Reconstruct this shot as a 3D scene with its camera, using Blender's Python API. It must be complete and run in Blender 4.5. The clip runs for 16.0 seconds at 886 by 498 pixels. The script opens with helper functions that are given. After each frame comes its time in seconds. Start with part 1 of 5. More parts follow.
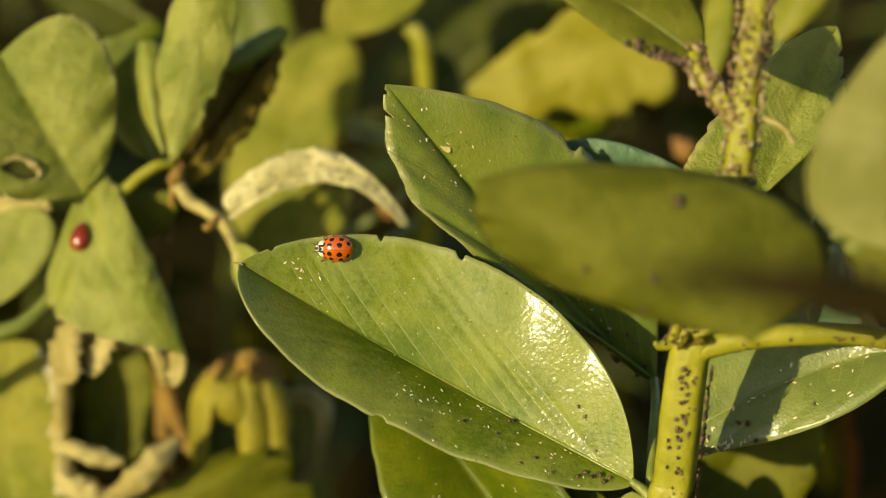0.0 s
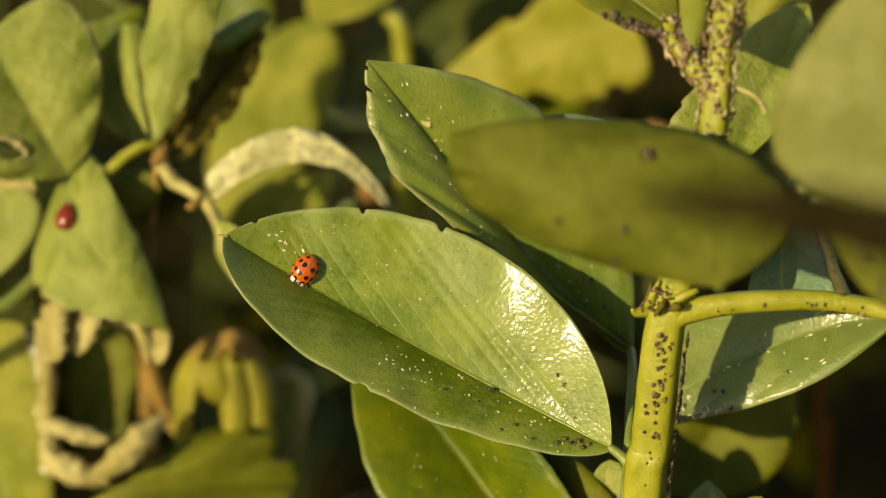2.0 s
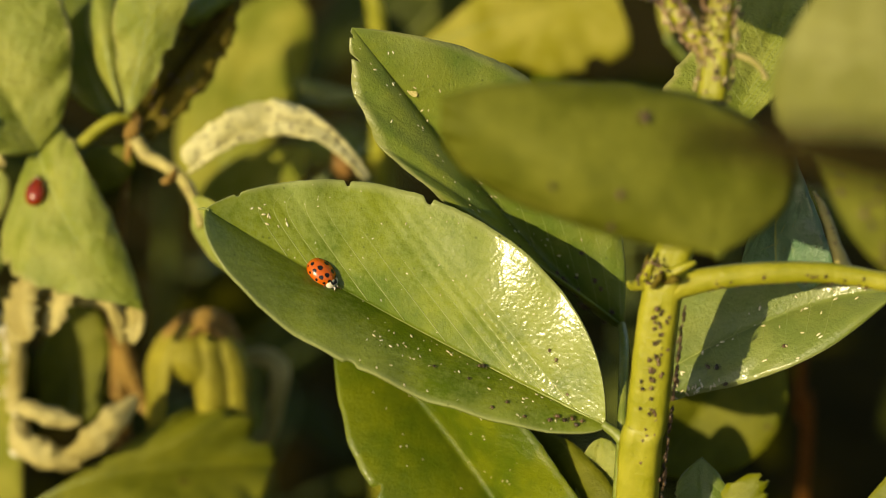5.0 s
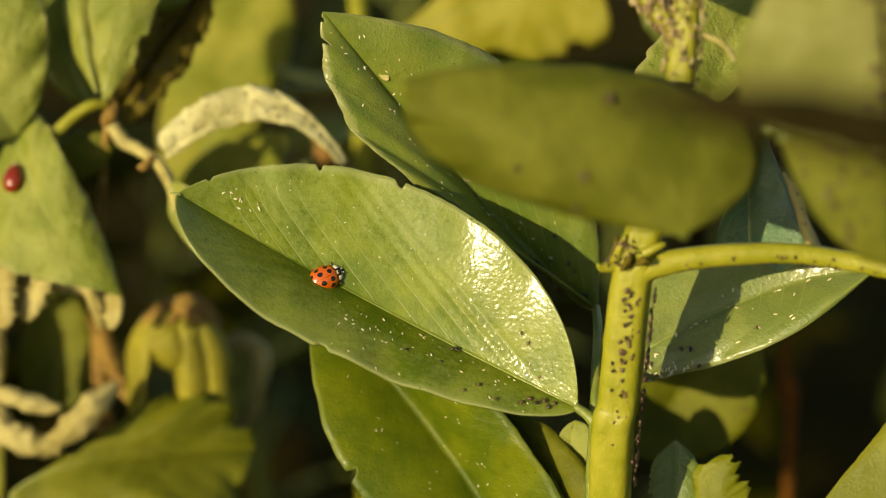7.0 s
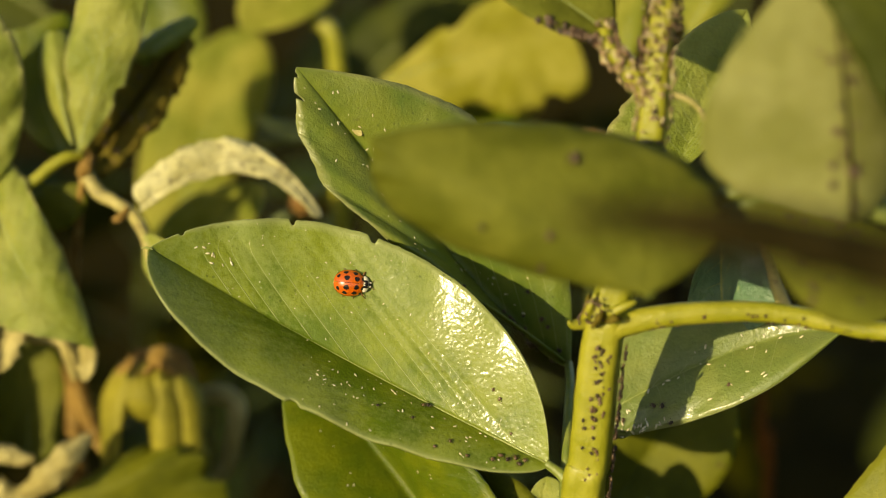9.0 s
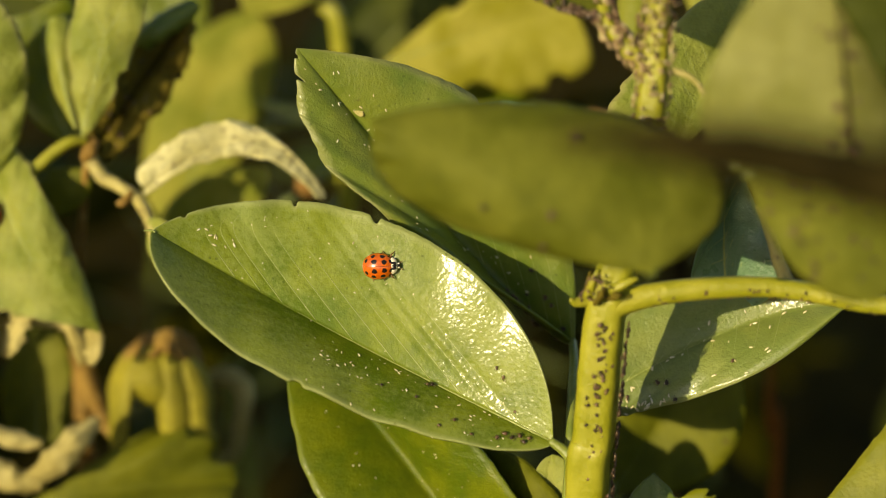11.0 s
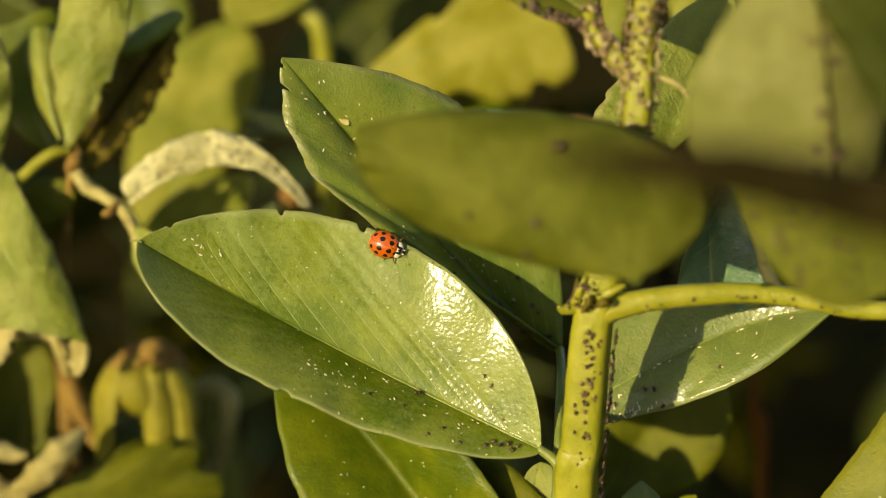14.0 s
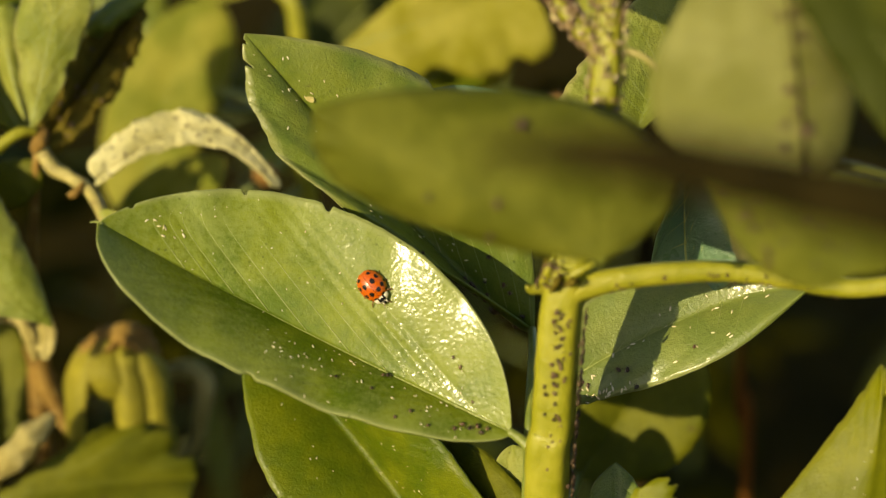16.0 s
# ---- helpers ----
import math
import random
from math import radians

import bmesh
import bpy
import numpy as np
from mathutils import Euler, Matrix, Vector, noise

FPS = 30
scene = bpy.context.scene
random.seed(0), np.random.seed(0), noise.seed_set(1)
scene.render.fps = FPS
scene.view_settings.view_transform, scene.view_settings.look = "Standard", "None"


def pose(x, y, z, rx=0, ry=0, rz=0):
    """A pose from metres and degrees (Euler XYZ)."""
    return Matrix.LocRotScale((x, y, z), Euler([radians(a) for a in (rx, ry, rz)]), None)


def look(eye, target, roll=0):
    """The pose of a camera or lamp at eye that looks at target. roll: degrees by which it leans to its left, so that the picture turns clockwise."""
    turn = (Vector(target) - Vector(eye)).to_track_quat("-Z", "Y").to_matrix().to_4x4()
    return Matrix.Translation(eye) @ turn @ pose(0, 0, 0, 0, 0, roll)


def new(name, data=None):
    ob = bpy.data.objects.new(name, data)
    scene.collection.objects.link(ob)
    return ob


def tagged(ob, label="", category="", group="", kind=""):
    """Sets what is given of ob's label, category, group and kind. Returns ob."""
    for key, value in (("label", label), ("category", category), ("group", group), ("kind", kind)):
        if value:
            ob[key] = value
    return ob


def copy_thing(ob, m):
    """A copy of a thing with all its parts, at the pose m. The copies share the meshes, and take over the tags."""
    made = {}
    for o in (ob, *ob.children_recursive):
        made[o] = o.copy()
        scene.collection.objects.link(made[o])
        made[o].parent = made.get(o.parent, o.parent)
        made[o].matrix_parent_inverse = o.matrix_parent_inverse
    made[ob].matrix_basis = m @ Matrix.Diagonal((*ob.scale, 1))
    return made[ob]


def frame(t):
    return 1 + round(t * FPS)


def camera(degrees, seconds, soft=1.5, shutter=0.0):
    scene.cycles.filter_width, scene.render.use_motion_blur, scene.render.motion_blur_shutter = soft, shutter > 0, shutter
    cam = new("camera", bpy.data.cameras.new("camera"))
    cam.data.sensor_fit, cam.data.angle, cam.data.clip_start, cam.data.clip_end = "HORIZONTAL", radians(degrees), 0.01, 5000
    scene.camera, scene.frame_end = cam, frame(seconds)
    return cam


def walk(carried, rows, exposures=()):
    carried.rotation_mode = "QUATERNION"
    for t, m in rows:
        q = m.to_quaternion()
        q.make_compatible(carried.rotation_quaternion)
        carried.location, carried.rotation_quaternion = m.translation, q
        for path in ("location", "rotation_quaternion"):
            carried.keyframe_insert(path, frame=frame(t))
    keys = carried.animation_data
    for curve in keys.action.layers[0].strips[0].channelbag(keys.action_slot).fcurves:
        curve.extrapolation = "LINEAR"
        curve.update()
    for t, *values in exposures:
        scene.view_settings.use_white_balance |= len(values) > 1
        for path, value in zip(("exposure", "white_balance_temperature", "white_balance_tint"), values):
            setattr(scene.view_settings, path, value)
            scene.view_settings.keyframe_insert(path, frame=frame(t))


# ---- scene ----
# A handful of bean plants in low evening sun, with a ladybird on a folded leaf.
TAU = 2 * math.pi
MM = 0.001
# The camera-aligned frame, in which the plants are placed to fit its view: x across, y away into the crop, z up the
# leaning view, in millimetres round the subject leaf.
VIEW_FRAME = pose(0, 0, 0.45, -22, 0, 0)


def W(p):
    return VIEW_FRAME @ (Vector([float(v) for v in p]) * MM)


# ---- camera ----
cam = camera(26.0, 16.0, soft=1.0)
cam.data.dof.use_dof = True
cam.data.dof.focus_distance = 0.344
cam.data.dof.aperture_fstop = 8.0
PATH = [
    (0, (0.00218, -0.31320, 0.58933), (-0.01053, 0.00218, 0.46293), -0.052),
    (0.5, (0.00875, -0.31490, 0.59041), (-0.00941, 0.00091, 0.46575), -0.174),
    (1, (0.00459, -0.31553, 0.58895), (-0.01048, 0.00090, 0.46550), 0.398),
    (1.5, (-0.00386, -0.31981, 0.58527), (-0.00999, -0.00266, 0.46287), 0.885),
    (2, (0.00132, -0.32262, 0.58417), (-0.00688, -0.00597, 0.46063), 0.018),
    (2.5, (-0.01352, -0.31716, 0.58108), (-0.01010, -0.00092, 0.45625), 0.819),
    (3, (-0.01334, -0.31160, 0.58174), (-0.00780, 0.00367, 0.45457), 1.296),
    (3.5, (-0.01803, -0.31186, 0.57661), (-0.01089, 0.00490, 0.45327), 1.293),
    (6, (-0.00077, -0.31761, 0.57949), (-0.00181, -0.00230, 0.45231), -0.031),
    (6.5, (-0.00235, -0.31891, 0.57848), (-0.00073, -0.00306, 0.45265), 0.181),
    (7, (0.00000, -0.31526, 0.57737), (-0.00000, -0.00002, 0.45001), -0.000),
    (7.5, (0.00007, -0.31431, 0.57751), (-0.00004, 0.00079, 0.44978), -0.336),
    (8, (-0.00159, -0.31355, 0.57872), (0.00021, 0.00196, 0.45204), -0.235),
    (8.5, (0.00051, -0.31558, 0.57973), (0.00311, 0.00144, 0.45689), 0.365),
    (9, (0.00318, -0.31433, 0.58017), (0.00492, 0.00345, 0.45929), 0.425),
    (11.5, (0.00566, -0.31529, 0.57835), (0.00509, 0.00147, 0.45481), -0.645),
    (12, (0.00075, -0.31547, 0.57642), (0.00560, 0.00177, 0.45422), -0.304),
    (12.5, (0.00308, -0.31549, 0.57635), (0.00914, 0.00164, 0.45390), -0.227),
    (13, (0.00541, -0.31363, 0.57668), (0.00895, 0.00360, 0.45440), -0.120),
    (13.5, (0.00434, -0.31243, 0.57890), (0.00880, 0.00494, 0.45702), -0.165),
    (14, (0.00405, -0.31496, 0.57912), (0.00686, 0.00245, 0.45728), -0.550),
    (14.5, (0.00554, -0.31650, 0.57575), (0.01057, 0.00233, 0.45777), -0.904),
    (15, (0.00722, -0.31194, 0.57511), (0.01269, 0.00547, 0.45338), -0.915),
    (15.5, (0.01166, -0.30866, 0.57647), (0.01423, 0.00732, 0.45097), -1.109),
    (16, (0.01113, -0.30853, 0.57644), (0.01253, 0.00758, 0.45125), -1.043),
]
walk(cam, [(t, look(eye, target, roll)) for t, eye, target, roll in PATH], exposures=[(0, 0.12, 7200, 12), (16, 0.12, 7200, 12)])

# ---- light ----
SUN = VIEW_FRAME.to_3x3() @ Vector((-0.58, -0.81, 0.02)).normalized()
lamp = new("sun", bpy.data.lights.new("sun", "SUN"))
lamp.data.energy, lamp.data.angle, lamp.data.color = 4.9, radians(0.6), (1.0, 0.88, 0.56)
lamp.matrix_world = look(SUN * 5, (0, 0, 0))
world = bpy.data.worlds.new("evening_sky")
scene.world = world
world.use_nodes = True
sky = world.node_tree.nodes.new("ShaderNodeTexSky")
sky.sky_type, sky.sun_disc = "NISHITA", False
sky.ozone_density = 1.6
sky.sun_elevation, sky.sun_rotation = math.asin(SUN.z), math.atan2(SUN.x, SUN.y)
back = world.node_tree.nodes["Background"]
back.inputs["Strength"].default_value = 0.125
world.node_tree.links.new(sky.outputs["Color"], back.inputs["Color"])


# ---- materials ----
class Nodes:
    """A short way to write node trees."""

    def __init__(self, name):
        self.mat = bpy.data.materials.new(name)
        self.mat.use_nodes = True
        self.tree = self.mat.node_tree
        self.bsdf = self.tree.nodes["Principled BSDF"]
        self.out = self.tree.nodes["Material Output"]
        self.place = self.add("ShaderNodeTexCoord").outputs["Object"]

    def add(self, kind, **put):
        node = self.tree.nodes.new(kind)
        for key, value in put.items():
            sock = node.inputs[key.replace("_", " ")]
            if isinstance(value, bpy.types.NodeSocket):
                self.tree.links.new(value, sock)
            else:
                sock.default_value = value
        return node

    def noise(self, scale, detail=3.0, rough=0.55, at=None):
        return self.add("ShaderNodeTexNoise", Vector=at or self.place, Scale=scale, Detail=detail, Roughness=rough).outputs["Fac"]

    def cells(self, scale, feature="F1"):
        node = self.add("ShaderNodeTexVoronoi", Vector=self.place, Scale=scale)
        node.feature = feature
        return node.outputs["Distance"]

    def ramp(self, fac, low, high):
        node = self.add("ShaderNodeMapRange", Value=fac)
        node.inputs[1].default_value, node.inputs[2].default_value = low, high
        return node.outputs[0]

    def mix(self, fac, a, b, blend="MIX"):
        node = self.tree.nodes.new("ShaderNodeMix")
        node.data_type, node.blend_type = "RGBA", blend
        for sock, value in ((node.inputs[0], fac), (node.inputs[6], a), (node.inputs[7], b)):
            if isinstance(value, bpy.types.NodeSocket):
                self.tree.links.new(value, sock)
            else:
                sock.default_value = value if isinstance(value, float) else (*value, 1.0)
        return node.outputs[2]

    def math(self, op, a, b=0.0):
        node = self.tree.nodes.new("ShaderNodeMath")
        node.operation = op
        for sock, value in ((node.inputs[0], a), (node.inputs[1], b)):
            if isinstance(value, bpy.types.NodeSocket):
                self.tree.links.new(value, sock)
            else:
                sock.default_value = value
        return node.outputs[0]

    def link(self, out, sock):
        self.tree.links.new(out, self.bsdf.inputs[sock])

    def bump(self, height, distance, strength=1.0, below=None):
        node = self.add("ShaderNodeBump", Height=height, Strength=strength, Distance=distance)
        if below:
            self.tree.links.new(below, node.inputs["Normal"])
        return node.outputs["Normal"]


def leaf_material(name, deep, pale, edge=None, rough=0.40, through_light=0.3, glow=None, blotch=None, blotches=0.0, relief=1.0, waxy=0.0, dent=1.0, gloss=0.55, coat=0.0, pebble=0.0):
    """A leaf's skin: two greens in patches, cells, a paler margin, brown blotches; thin enough to let some light through."""
    n = Nodes(name)
    uv = n.add("ShaderNodeUVMap").outputs["UV"]
    split = n.add("ShaderNodeSeparateXYZ", Vector=uv)
    across = n.math("ABSOLUTE", n.math("SUBTRACT", split.outputs["Y"], 0.5))
    patches = n.ramp(n.noise(95.0, 4.0), 0.40, 0.58)
    colour = n.mix(patches, deep, pale)
    colour = n.mix(n.math("MULTIPLY", n.ramp(n.noise(420.0, 3.0), 0.45, 0.75), 0.32), colour, [min(1.0, c * 0.62) for c in deep])
    if waxy:
        fleck = n.math("MULTIPLY", n.math("SUBTRACT", n.noise(1100.0, 3.0, 0.7), 0.5), 0.9)
        bloom = n.math("ADD", n.math("ADD", n.noise(70.0, 3.0), n.math("MULTIPLY", across, 0.55)), fleck)
        bloom = n.math("MULTIPLY", n.ramp(bloom, 0.48, 0.82), waxy)
        colour = n.mix(bloom, colour, (0.26, 0.31, 0.066))
    if edge:
        colour = n.mix(n.math("MULTIPLY", n.ramp(across, 0.455, 0.5), 0.8), colour, edge)
    if blotches:
        dark = n.ramp(n.noise(130.0, 5.0, 0.65), 0.72 - blotches * 0.25, 0.78 - blotches * 0.2)
        colour = n.mix(dark, colour, blotch or (0.07, 0.04, 0.02))
    dots = n.ramp(n.cells(520.0), 0.16, 0.10)
    dots = n.math("MULTIPLY", dots, n.ramp(n.noise(150.0), 0.5, 0.62))
    colour = n.mix(n.math("MULTIPLY", dots, 0.55), colour, [c * 0.35 for c in deep])
    n.link(colour, "Base Color")
    n.link(n.math("ADD", n.math("MULTIPLY", n.noise(260.0), 0.22), rough - 0.11), "Roughness")
    n.bsdf.inputs["Specular IOR Level"].default_value = gloss
    skin = n.bump(n.noise(2100.0, 3.0, 0.65), 0.00020 * relief, 0.7)
    skin = n.bump(n.noise(330.0, 3.0), 0.00035 * relief * dent, 0.5, skin)
    if pebble:
        # the leathery, pebbled upper skin of a broad bean leaf, and the slight dents between its veinlets
        grain = n.add("ShaderNodeTexVoronoi", Vector=n.place, Scale=1350.0, Randomness=1.0)
        grain.feature = "SMOOTH_F1"
        glint = n.bump(n.noise(420.0, 1.0), 0.00012 * pebble, 0.6)
        glint = n.bump(n.noise(1500.0, 2.0), 0.00006 * pebble, 0.7, glint)
        glint = n.bump(grain.outputs["Distance"], 0.00004 * pebble, 0.8, glint)
        skin = n.bump(grain.outputs["Distance"], 0.00006 * pebble, 0.8, skin)
    if coat:
        n.bsdf.inputs["Coat Weight"].default_value = coat
        n.bsdf.inputs["Coat Roughness"].default_value = 0.17
        n.tree.links.new(glint, n.bsdf.inputs["Coat Normal"])
    n.link(skin, "Normal")
    lit = n.mix(0.55, colour, glow or [min(1.0, c * k) for c, k in zip(pale, (1.9, 1.55, 0.5))])
    clear = n.add("ShaderNodeBsdfTranslucent", Color=lit, Normal=skin)
    both = n.add("ShaderNodeMixShader", Fac=through_light)
    n.tree.links.new(n.bsdf.outputs[0], both.inputs[1])
    n.tree.links.new(clear.outputs[0], both.inputs[2])
    n.tree.links.new(both.outputs[0], n.out.inputs["Surface"])
    return n.mat


def plain_material(name, a, b, scale=300.0, rough=0.5, relief=0.0003, through_light=0.0, spec=0.5, speckle=None):
    n = Nodes(name)
    colour = n.mix(n.ramp(n.noise(scale, 4.0), 0.35, 0.65), a, b)
    if speckle:
        colour = n.mix(n.ramp(n.noise(scale * 2.2, 4.0, 0.7), 0.56, 0.66), colour, speckle)
    n.link(colour, "Base Color")
    n.link(n.math("ADD", n.math("MULTIPLY", n.noise(scale * 3), 0.2), rough - 0.1), "Roughness")
    n.bsdf.inputs["Specular IOR Level"].default_value = spec
    n.link(n.bump(n.noise(scale * 5, 3.0), relief, 0.6), "Normal")
    if through_light:
        clear = n.add("ShaderNodeBsdfTranslucent", Color=colour)
        both = n.add("ShaderNodeMixShader", Fac=through_light)
        n.tree.links.new(n.bsdf.outputs[0], both.inputs[1])
        n.tree.links.new(clear.outputs[0], both.inputs[2])
        n.tree.links.new(both.outputs[0], n.out.inputs["Surface"])
    return n.mat


def varied_material(name, colours, rough=0.4):
    """One colour out of a few for each loose piece of a mesh, and for each object."""
    n = Nodes(name)
    pick = n.math("FRACT", n.math("ADD", n.add("ShaderNodeNewGeometry").outputs["Random Per Island"], n.add("ShaderNodeObjectInfo").outputs["Random"]))
    ramp = n.tree.nodes.new("ShaderNodeValToRGB")
    ramp.color_ramp.interpolation = "CONSTANT"
    while len(ramp.color_ramp.elements) < len(colours):
        ramp.color_ramp.elements.new(0.5)
    for k, c in enumerate(colours):
        ramp.color_ramp.elements[k].position = k / len(colours)
        ramp.color_ramp.elements[k].color = (*c, 1)
    n.tree.links.new(pick, ramp.inputs[0])
    n.link(ramp.outputs[0], "Base Color")
    n.bsdf.inputs["Roughness"].default_value = rough
    n.link(n.bump(n.noise(2500.0, 2.0), 0.0001, 0.4), "Normal")
    return n.mat


GREEN = leaf_material("bean_leaf_green", (0.098, 0.152, 0.003), (0.190, 0.235, 0.011), edge=(0.30, 0.33, 0.12), rough=0.48, waxy=0.62, through_light=0.18, relief=0.7, dent=0.6, gloss=0.18, coat=0.42, pebble=1.0)
GREEN_OLD = leaf_material("bean_leaf_chewed", (0.108, 0.168, 0.014), (0.180, 0.220, 0.022), edge=(0.30, 0.31, 0.11), rough=0.38, through_light=0.2, blotches=0.05, waxy=0.2, gloss=0.45, relief=1.2, coat=0.2, pebble=0.6)
SEA = leaf_material("bean_leaf_sea_green", (0.145, 0.195, 0.036), (0.205, 0.243, 0.050), edge=(0.30, 0.32, 0.12), rough=0.36, through_light=0.18, blotches=0.04, waxy=0.25, gloss=0.35, coat=0.5, pebble=1.3)
GREEN_MATT = leaf_material("bean_leaf_matt", (0.205, 0.250, 0.018), (0.330, 0.350, 0.060), edge=(0.42, 0.39, 0.14), rough=0.50, through_light=0.30, waxy=0.5, blotches=0.05, blotch=(0.19, 0.17, 0.03), relief=1.6, gloss=0.4, dent=3.0)
LUSH = leaf_material("bean_leaf_lush", (0.085, 0.128, 0.002), (0.150, 0.182, 0.004), rough=0.42, through_light=0.24, gloss=0.35, blotches=0.02, coat=0.12, pebble=0.7)
LUSH_DEEP = leaf_material("bean_leaf_deep_yellow_green", (0.150, 0.168, 0.001), (0.205, 0.215, 0.003), edge=(0.26, 0.26, 0.03), rough=0.45, through_light=0.28, gloss=0.3, blotches=0.02, pebble=0.6)
UNDERSIDE = leaf_material("bean_leaf_underside", (0.122, 0.138, 0.007), (0.185, 0.198, 0.018), rough=0.7, through_light=0.35, blotches=0.16, blotch=(0.08, 0.08, 0.01), gloss=0.25, dent=3.0)
UNDERSIDE_PALE = leaf_material("bean_leaf_pale_underside", (0.21, 0.22, 0.045), (0.29, 0.295, 0.085), rough=0.7, through_light=0.35, blotches=0.05, gloss=0.3)
YELLOWING = leaf_material("bean_leaf_yellowing", (0.20, 0.23, 0.016), (0.33, 0.325, 0.040), edge=(0.36, 0.33, 0.08), rough=0.6, through_light=0.35, gloss=0.2)
YELLOW = leaf_material("bean_leaf_yellow", (0.29, 0.28, 0.018), (0.41, 0.385, 0.06), rough=0.6, through_light=0.35, blotches=0.14, blotch=(0.22, 0.16, 0.02), gloss=0.2)
CURLED = leaf_material("bean_leaf_curled", (0.46, 0.43, 0.18), (0.66, 0.62, 0.31), edge=(0.58, 0.53, 0.22), rough=0.65, through_light=0.15, blotches=0.24, blotch=(0.20, 0.16, 0.06), relief=2.5, gloss=0.3, dent=4.0)
# The next two put the background's shade into the leaf colour, the second deepest.
SHADED = leaf_material("bean_leaf_shade_tone", (0.040, 0.052, 0.003), (0.066, 0.078, 0.006), rough=0.6, through_light=0.2, gloss=0.15)
DEEP_SHADE = leaf_material("bean_leaf_deep_shade", (0.020, 0.021, 0.0003), (0.042, 0.039, 0.0005), rough=0.8, through_light=0.15, gloss=0.03)
SPOTTED = leaf_material("bean_leaf_spotted", (0.108, 0.122, 0.003), (0.172, 0.178, 0.008), rough=0.6, through_light=0.25, blotches=0.28, blotch=(0.09, 0.05, 0.012), dent=2.0, gloss=0.25)
# Bluish base colour stands in for blue skylight on shaded leaves.
SKYLIT_SHADE = leaf_material("bean_leaf_skylit_shade", (0.075, 0.165, 0.075), (0.12, 0.22, 0.10), rough=0.30, through_light=0.12, relief=2.0, gloss=0.6, dent=1.6, coat=0.6, pebble=1.6)
SCRAP = leaf_material("bean_leaf_scrap", (0.36, 0.30, 0.09), (0.52, 0.45, 0.17), rough=0.7, through_light=0.15, blotches=0.34, blotch=(0.18, 0.10, 0.02), relief=2.5, gloss=0.3)
DARK_BROWN = leaf_material("bean_leaf_dark_brown", (0.10, 0.075, 0.008), (0.15, 0.12, 0.015), rough=0.8, through_light=0.1, blotches=0.45, blotch=(0.03, 0.02, 0.004), relief=2.0, gloss=0.1)
WITHERED = leaf_material("bean_leaf_withered", (0.24, 0.22, 0.008), (0.36, 0.32, 0.020), rough=0.65, through_light=0.25, blotches=0.26, blotch=(0.16, 0.085, 0.015), relief=2.0)
VEIN = plain_material("leaf_vein", (0.24, 0.28, 0.06), (0.32, 0.35, 0.10), 400.0, 0.40)
STEM = plain_material("bean_stem", (0.25, 0.255, 0.010), (0.35, 0.335, 0.028), 220.0, 0.42, through_light=0.12)
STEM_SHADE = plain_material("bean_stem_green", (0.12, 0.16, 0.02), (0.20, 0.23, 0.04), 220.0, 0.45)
TWIG = plain_material("yellow_twig", (0.42, 0.36, 0.11), (0.30, 0.26, 0.07), 260.0, 0.6, speckle=(0.16, 0.11, 0.04))
OCHRE = plain_material("ochre_petal", (0.36, 0.20, 0.04), (0.26, 0.13, 0.03), 200.0, 0.7, 0.0006, 0.2)
RUSTY = plain_material("rusty_stalk", (0.12, 0.045, 0.004), (0.07, 0.026, 0.003), 120.0, 0.8, spec=0.1)
BROWN_DRY = plain_material("dry_brown_tissue", (0.27, 0.165, 0.035), (0.16, 0.09, 0.02), 180.0, 0.75, 0.0006, spec=0.2, speckle=(0.36, 0.26, 0.09))
DARK_STALK = plain_material("dark_stalk", (0.013, 0.010, 0.002), (0.024, 0.018, 0.004), 160.0, 0.9, spec=0.06)
APHID_DARK = varied_material("aphid_dark", [(0.030, 0.018, 0.009), (0.085, 0.048, 0.020), (0.16, 0.10, 0.05), (0.05, 0.03, 0.014), (0.11, 0.06, 0.03)], 0.45)
APHID_MIXED = varied_material("aphid_mixed", [(0.06, 0.035, 0.02), (0.22, 0.13, 0.06), (0.36, 0.28, 0.13), (0.13, 0.07, 0.035), (0.32, 0.22, 0.11), (0.18, 0.11, 0.05), (0.42, 0.36, 0.12), (0.46, 0.38, 0.22)], 0.5)
CAST_SKIN = varied_material("cast_skin", [(0.68, 0.60, 0.36), (0.58, 0.50, 0.28), (0.74, 0.68, 0.46)], 0.45)
SHELL = plain_material("orange_wing_case", (0.47, 0.085, 0.004), (0.53, 0.105, 0.006), 500.0, 0.25, 0.00001, spec=0.4)
SHELL_RED = plain_material("red_wing_case", (0.22, 0.022, 0.002), (0.17, 0.016, 0.002), 500.0, 0.25, 0.00001, spec=0.4)
for shell in (SHELL, SHELL_RED):
    shell.node_tree.nodes["Principled BSDF"].inputs["Coat Weight"].default_value = 0.5
    shell.node_tree.nodes["Principled BSDF"].inputs["Coat Roughness"].default_value = 0.06
BLACK = plain_material("beetle_black", (0.010, 0.008, 0.006), (0.016, 0.012, 0.010), 900.0, 0.22, 0.00001)
CREAM = plain_material("beetle_cream", (0.72, 0.66, 0.50), (0.62, 0.56, 0.42), 900.0, 0.3, 0.00001)
HORN = plain_material("beetle_legs", (0.20, 0.09, 0.02), (0.12, 0.05, 0.015), 900.0, 0.35, 0.00001)
# Near-black soil: the shade under the crop is put into this colour.
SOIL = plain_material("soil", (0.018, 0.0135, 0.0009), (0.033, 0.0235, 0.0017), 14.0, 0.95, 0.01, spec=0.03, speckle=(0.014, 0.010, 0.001))


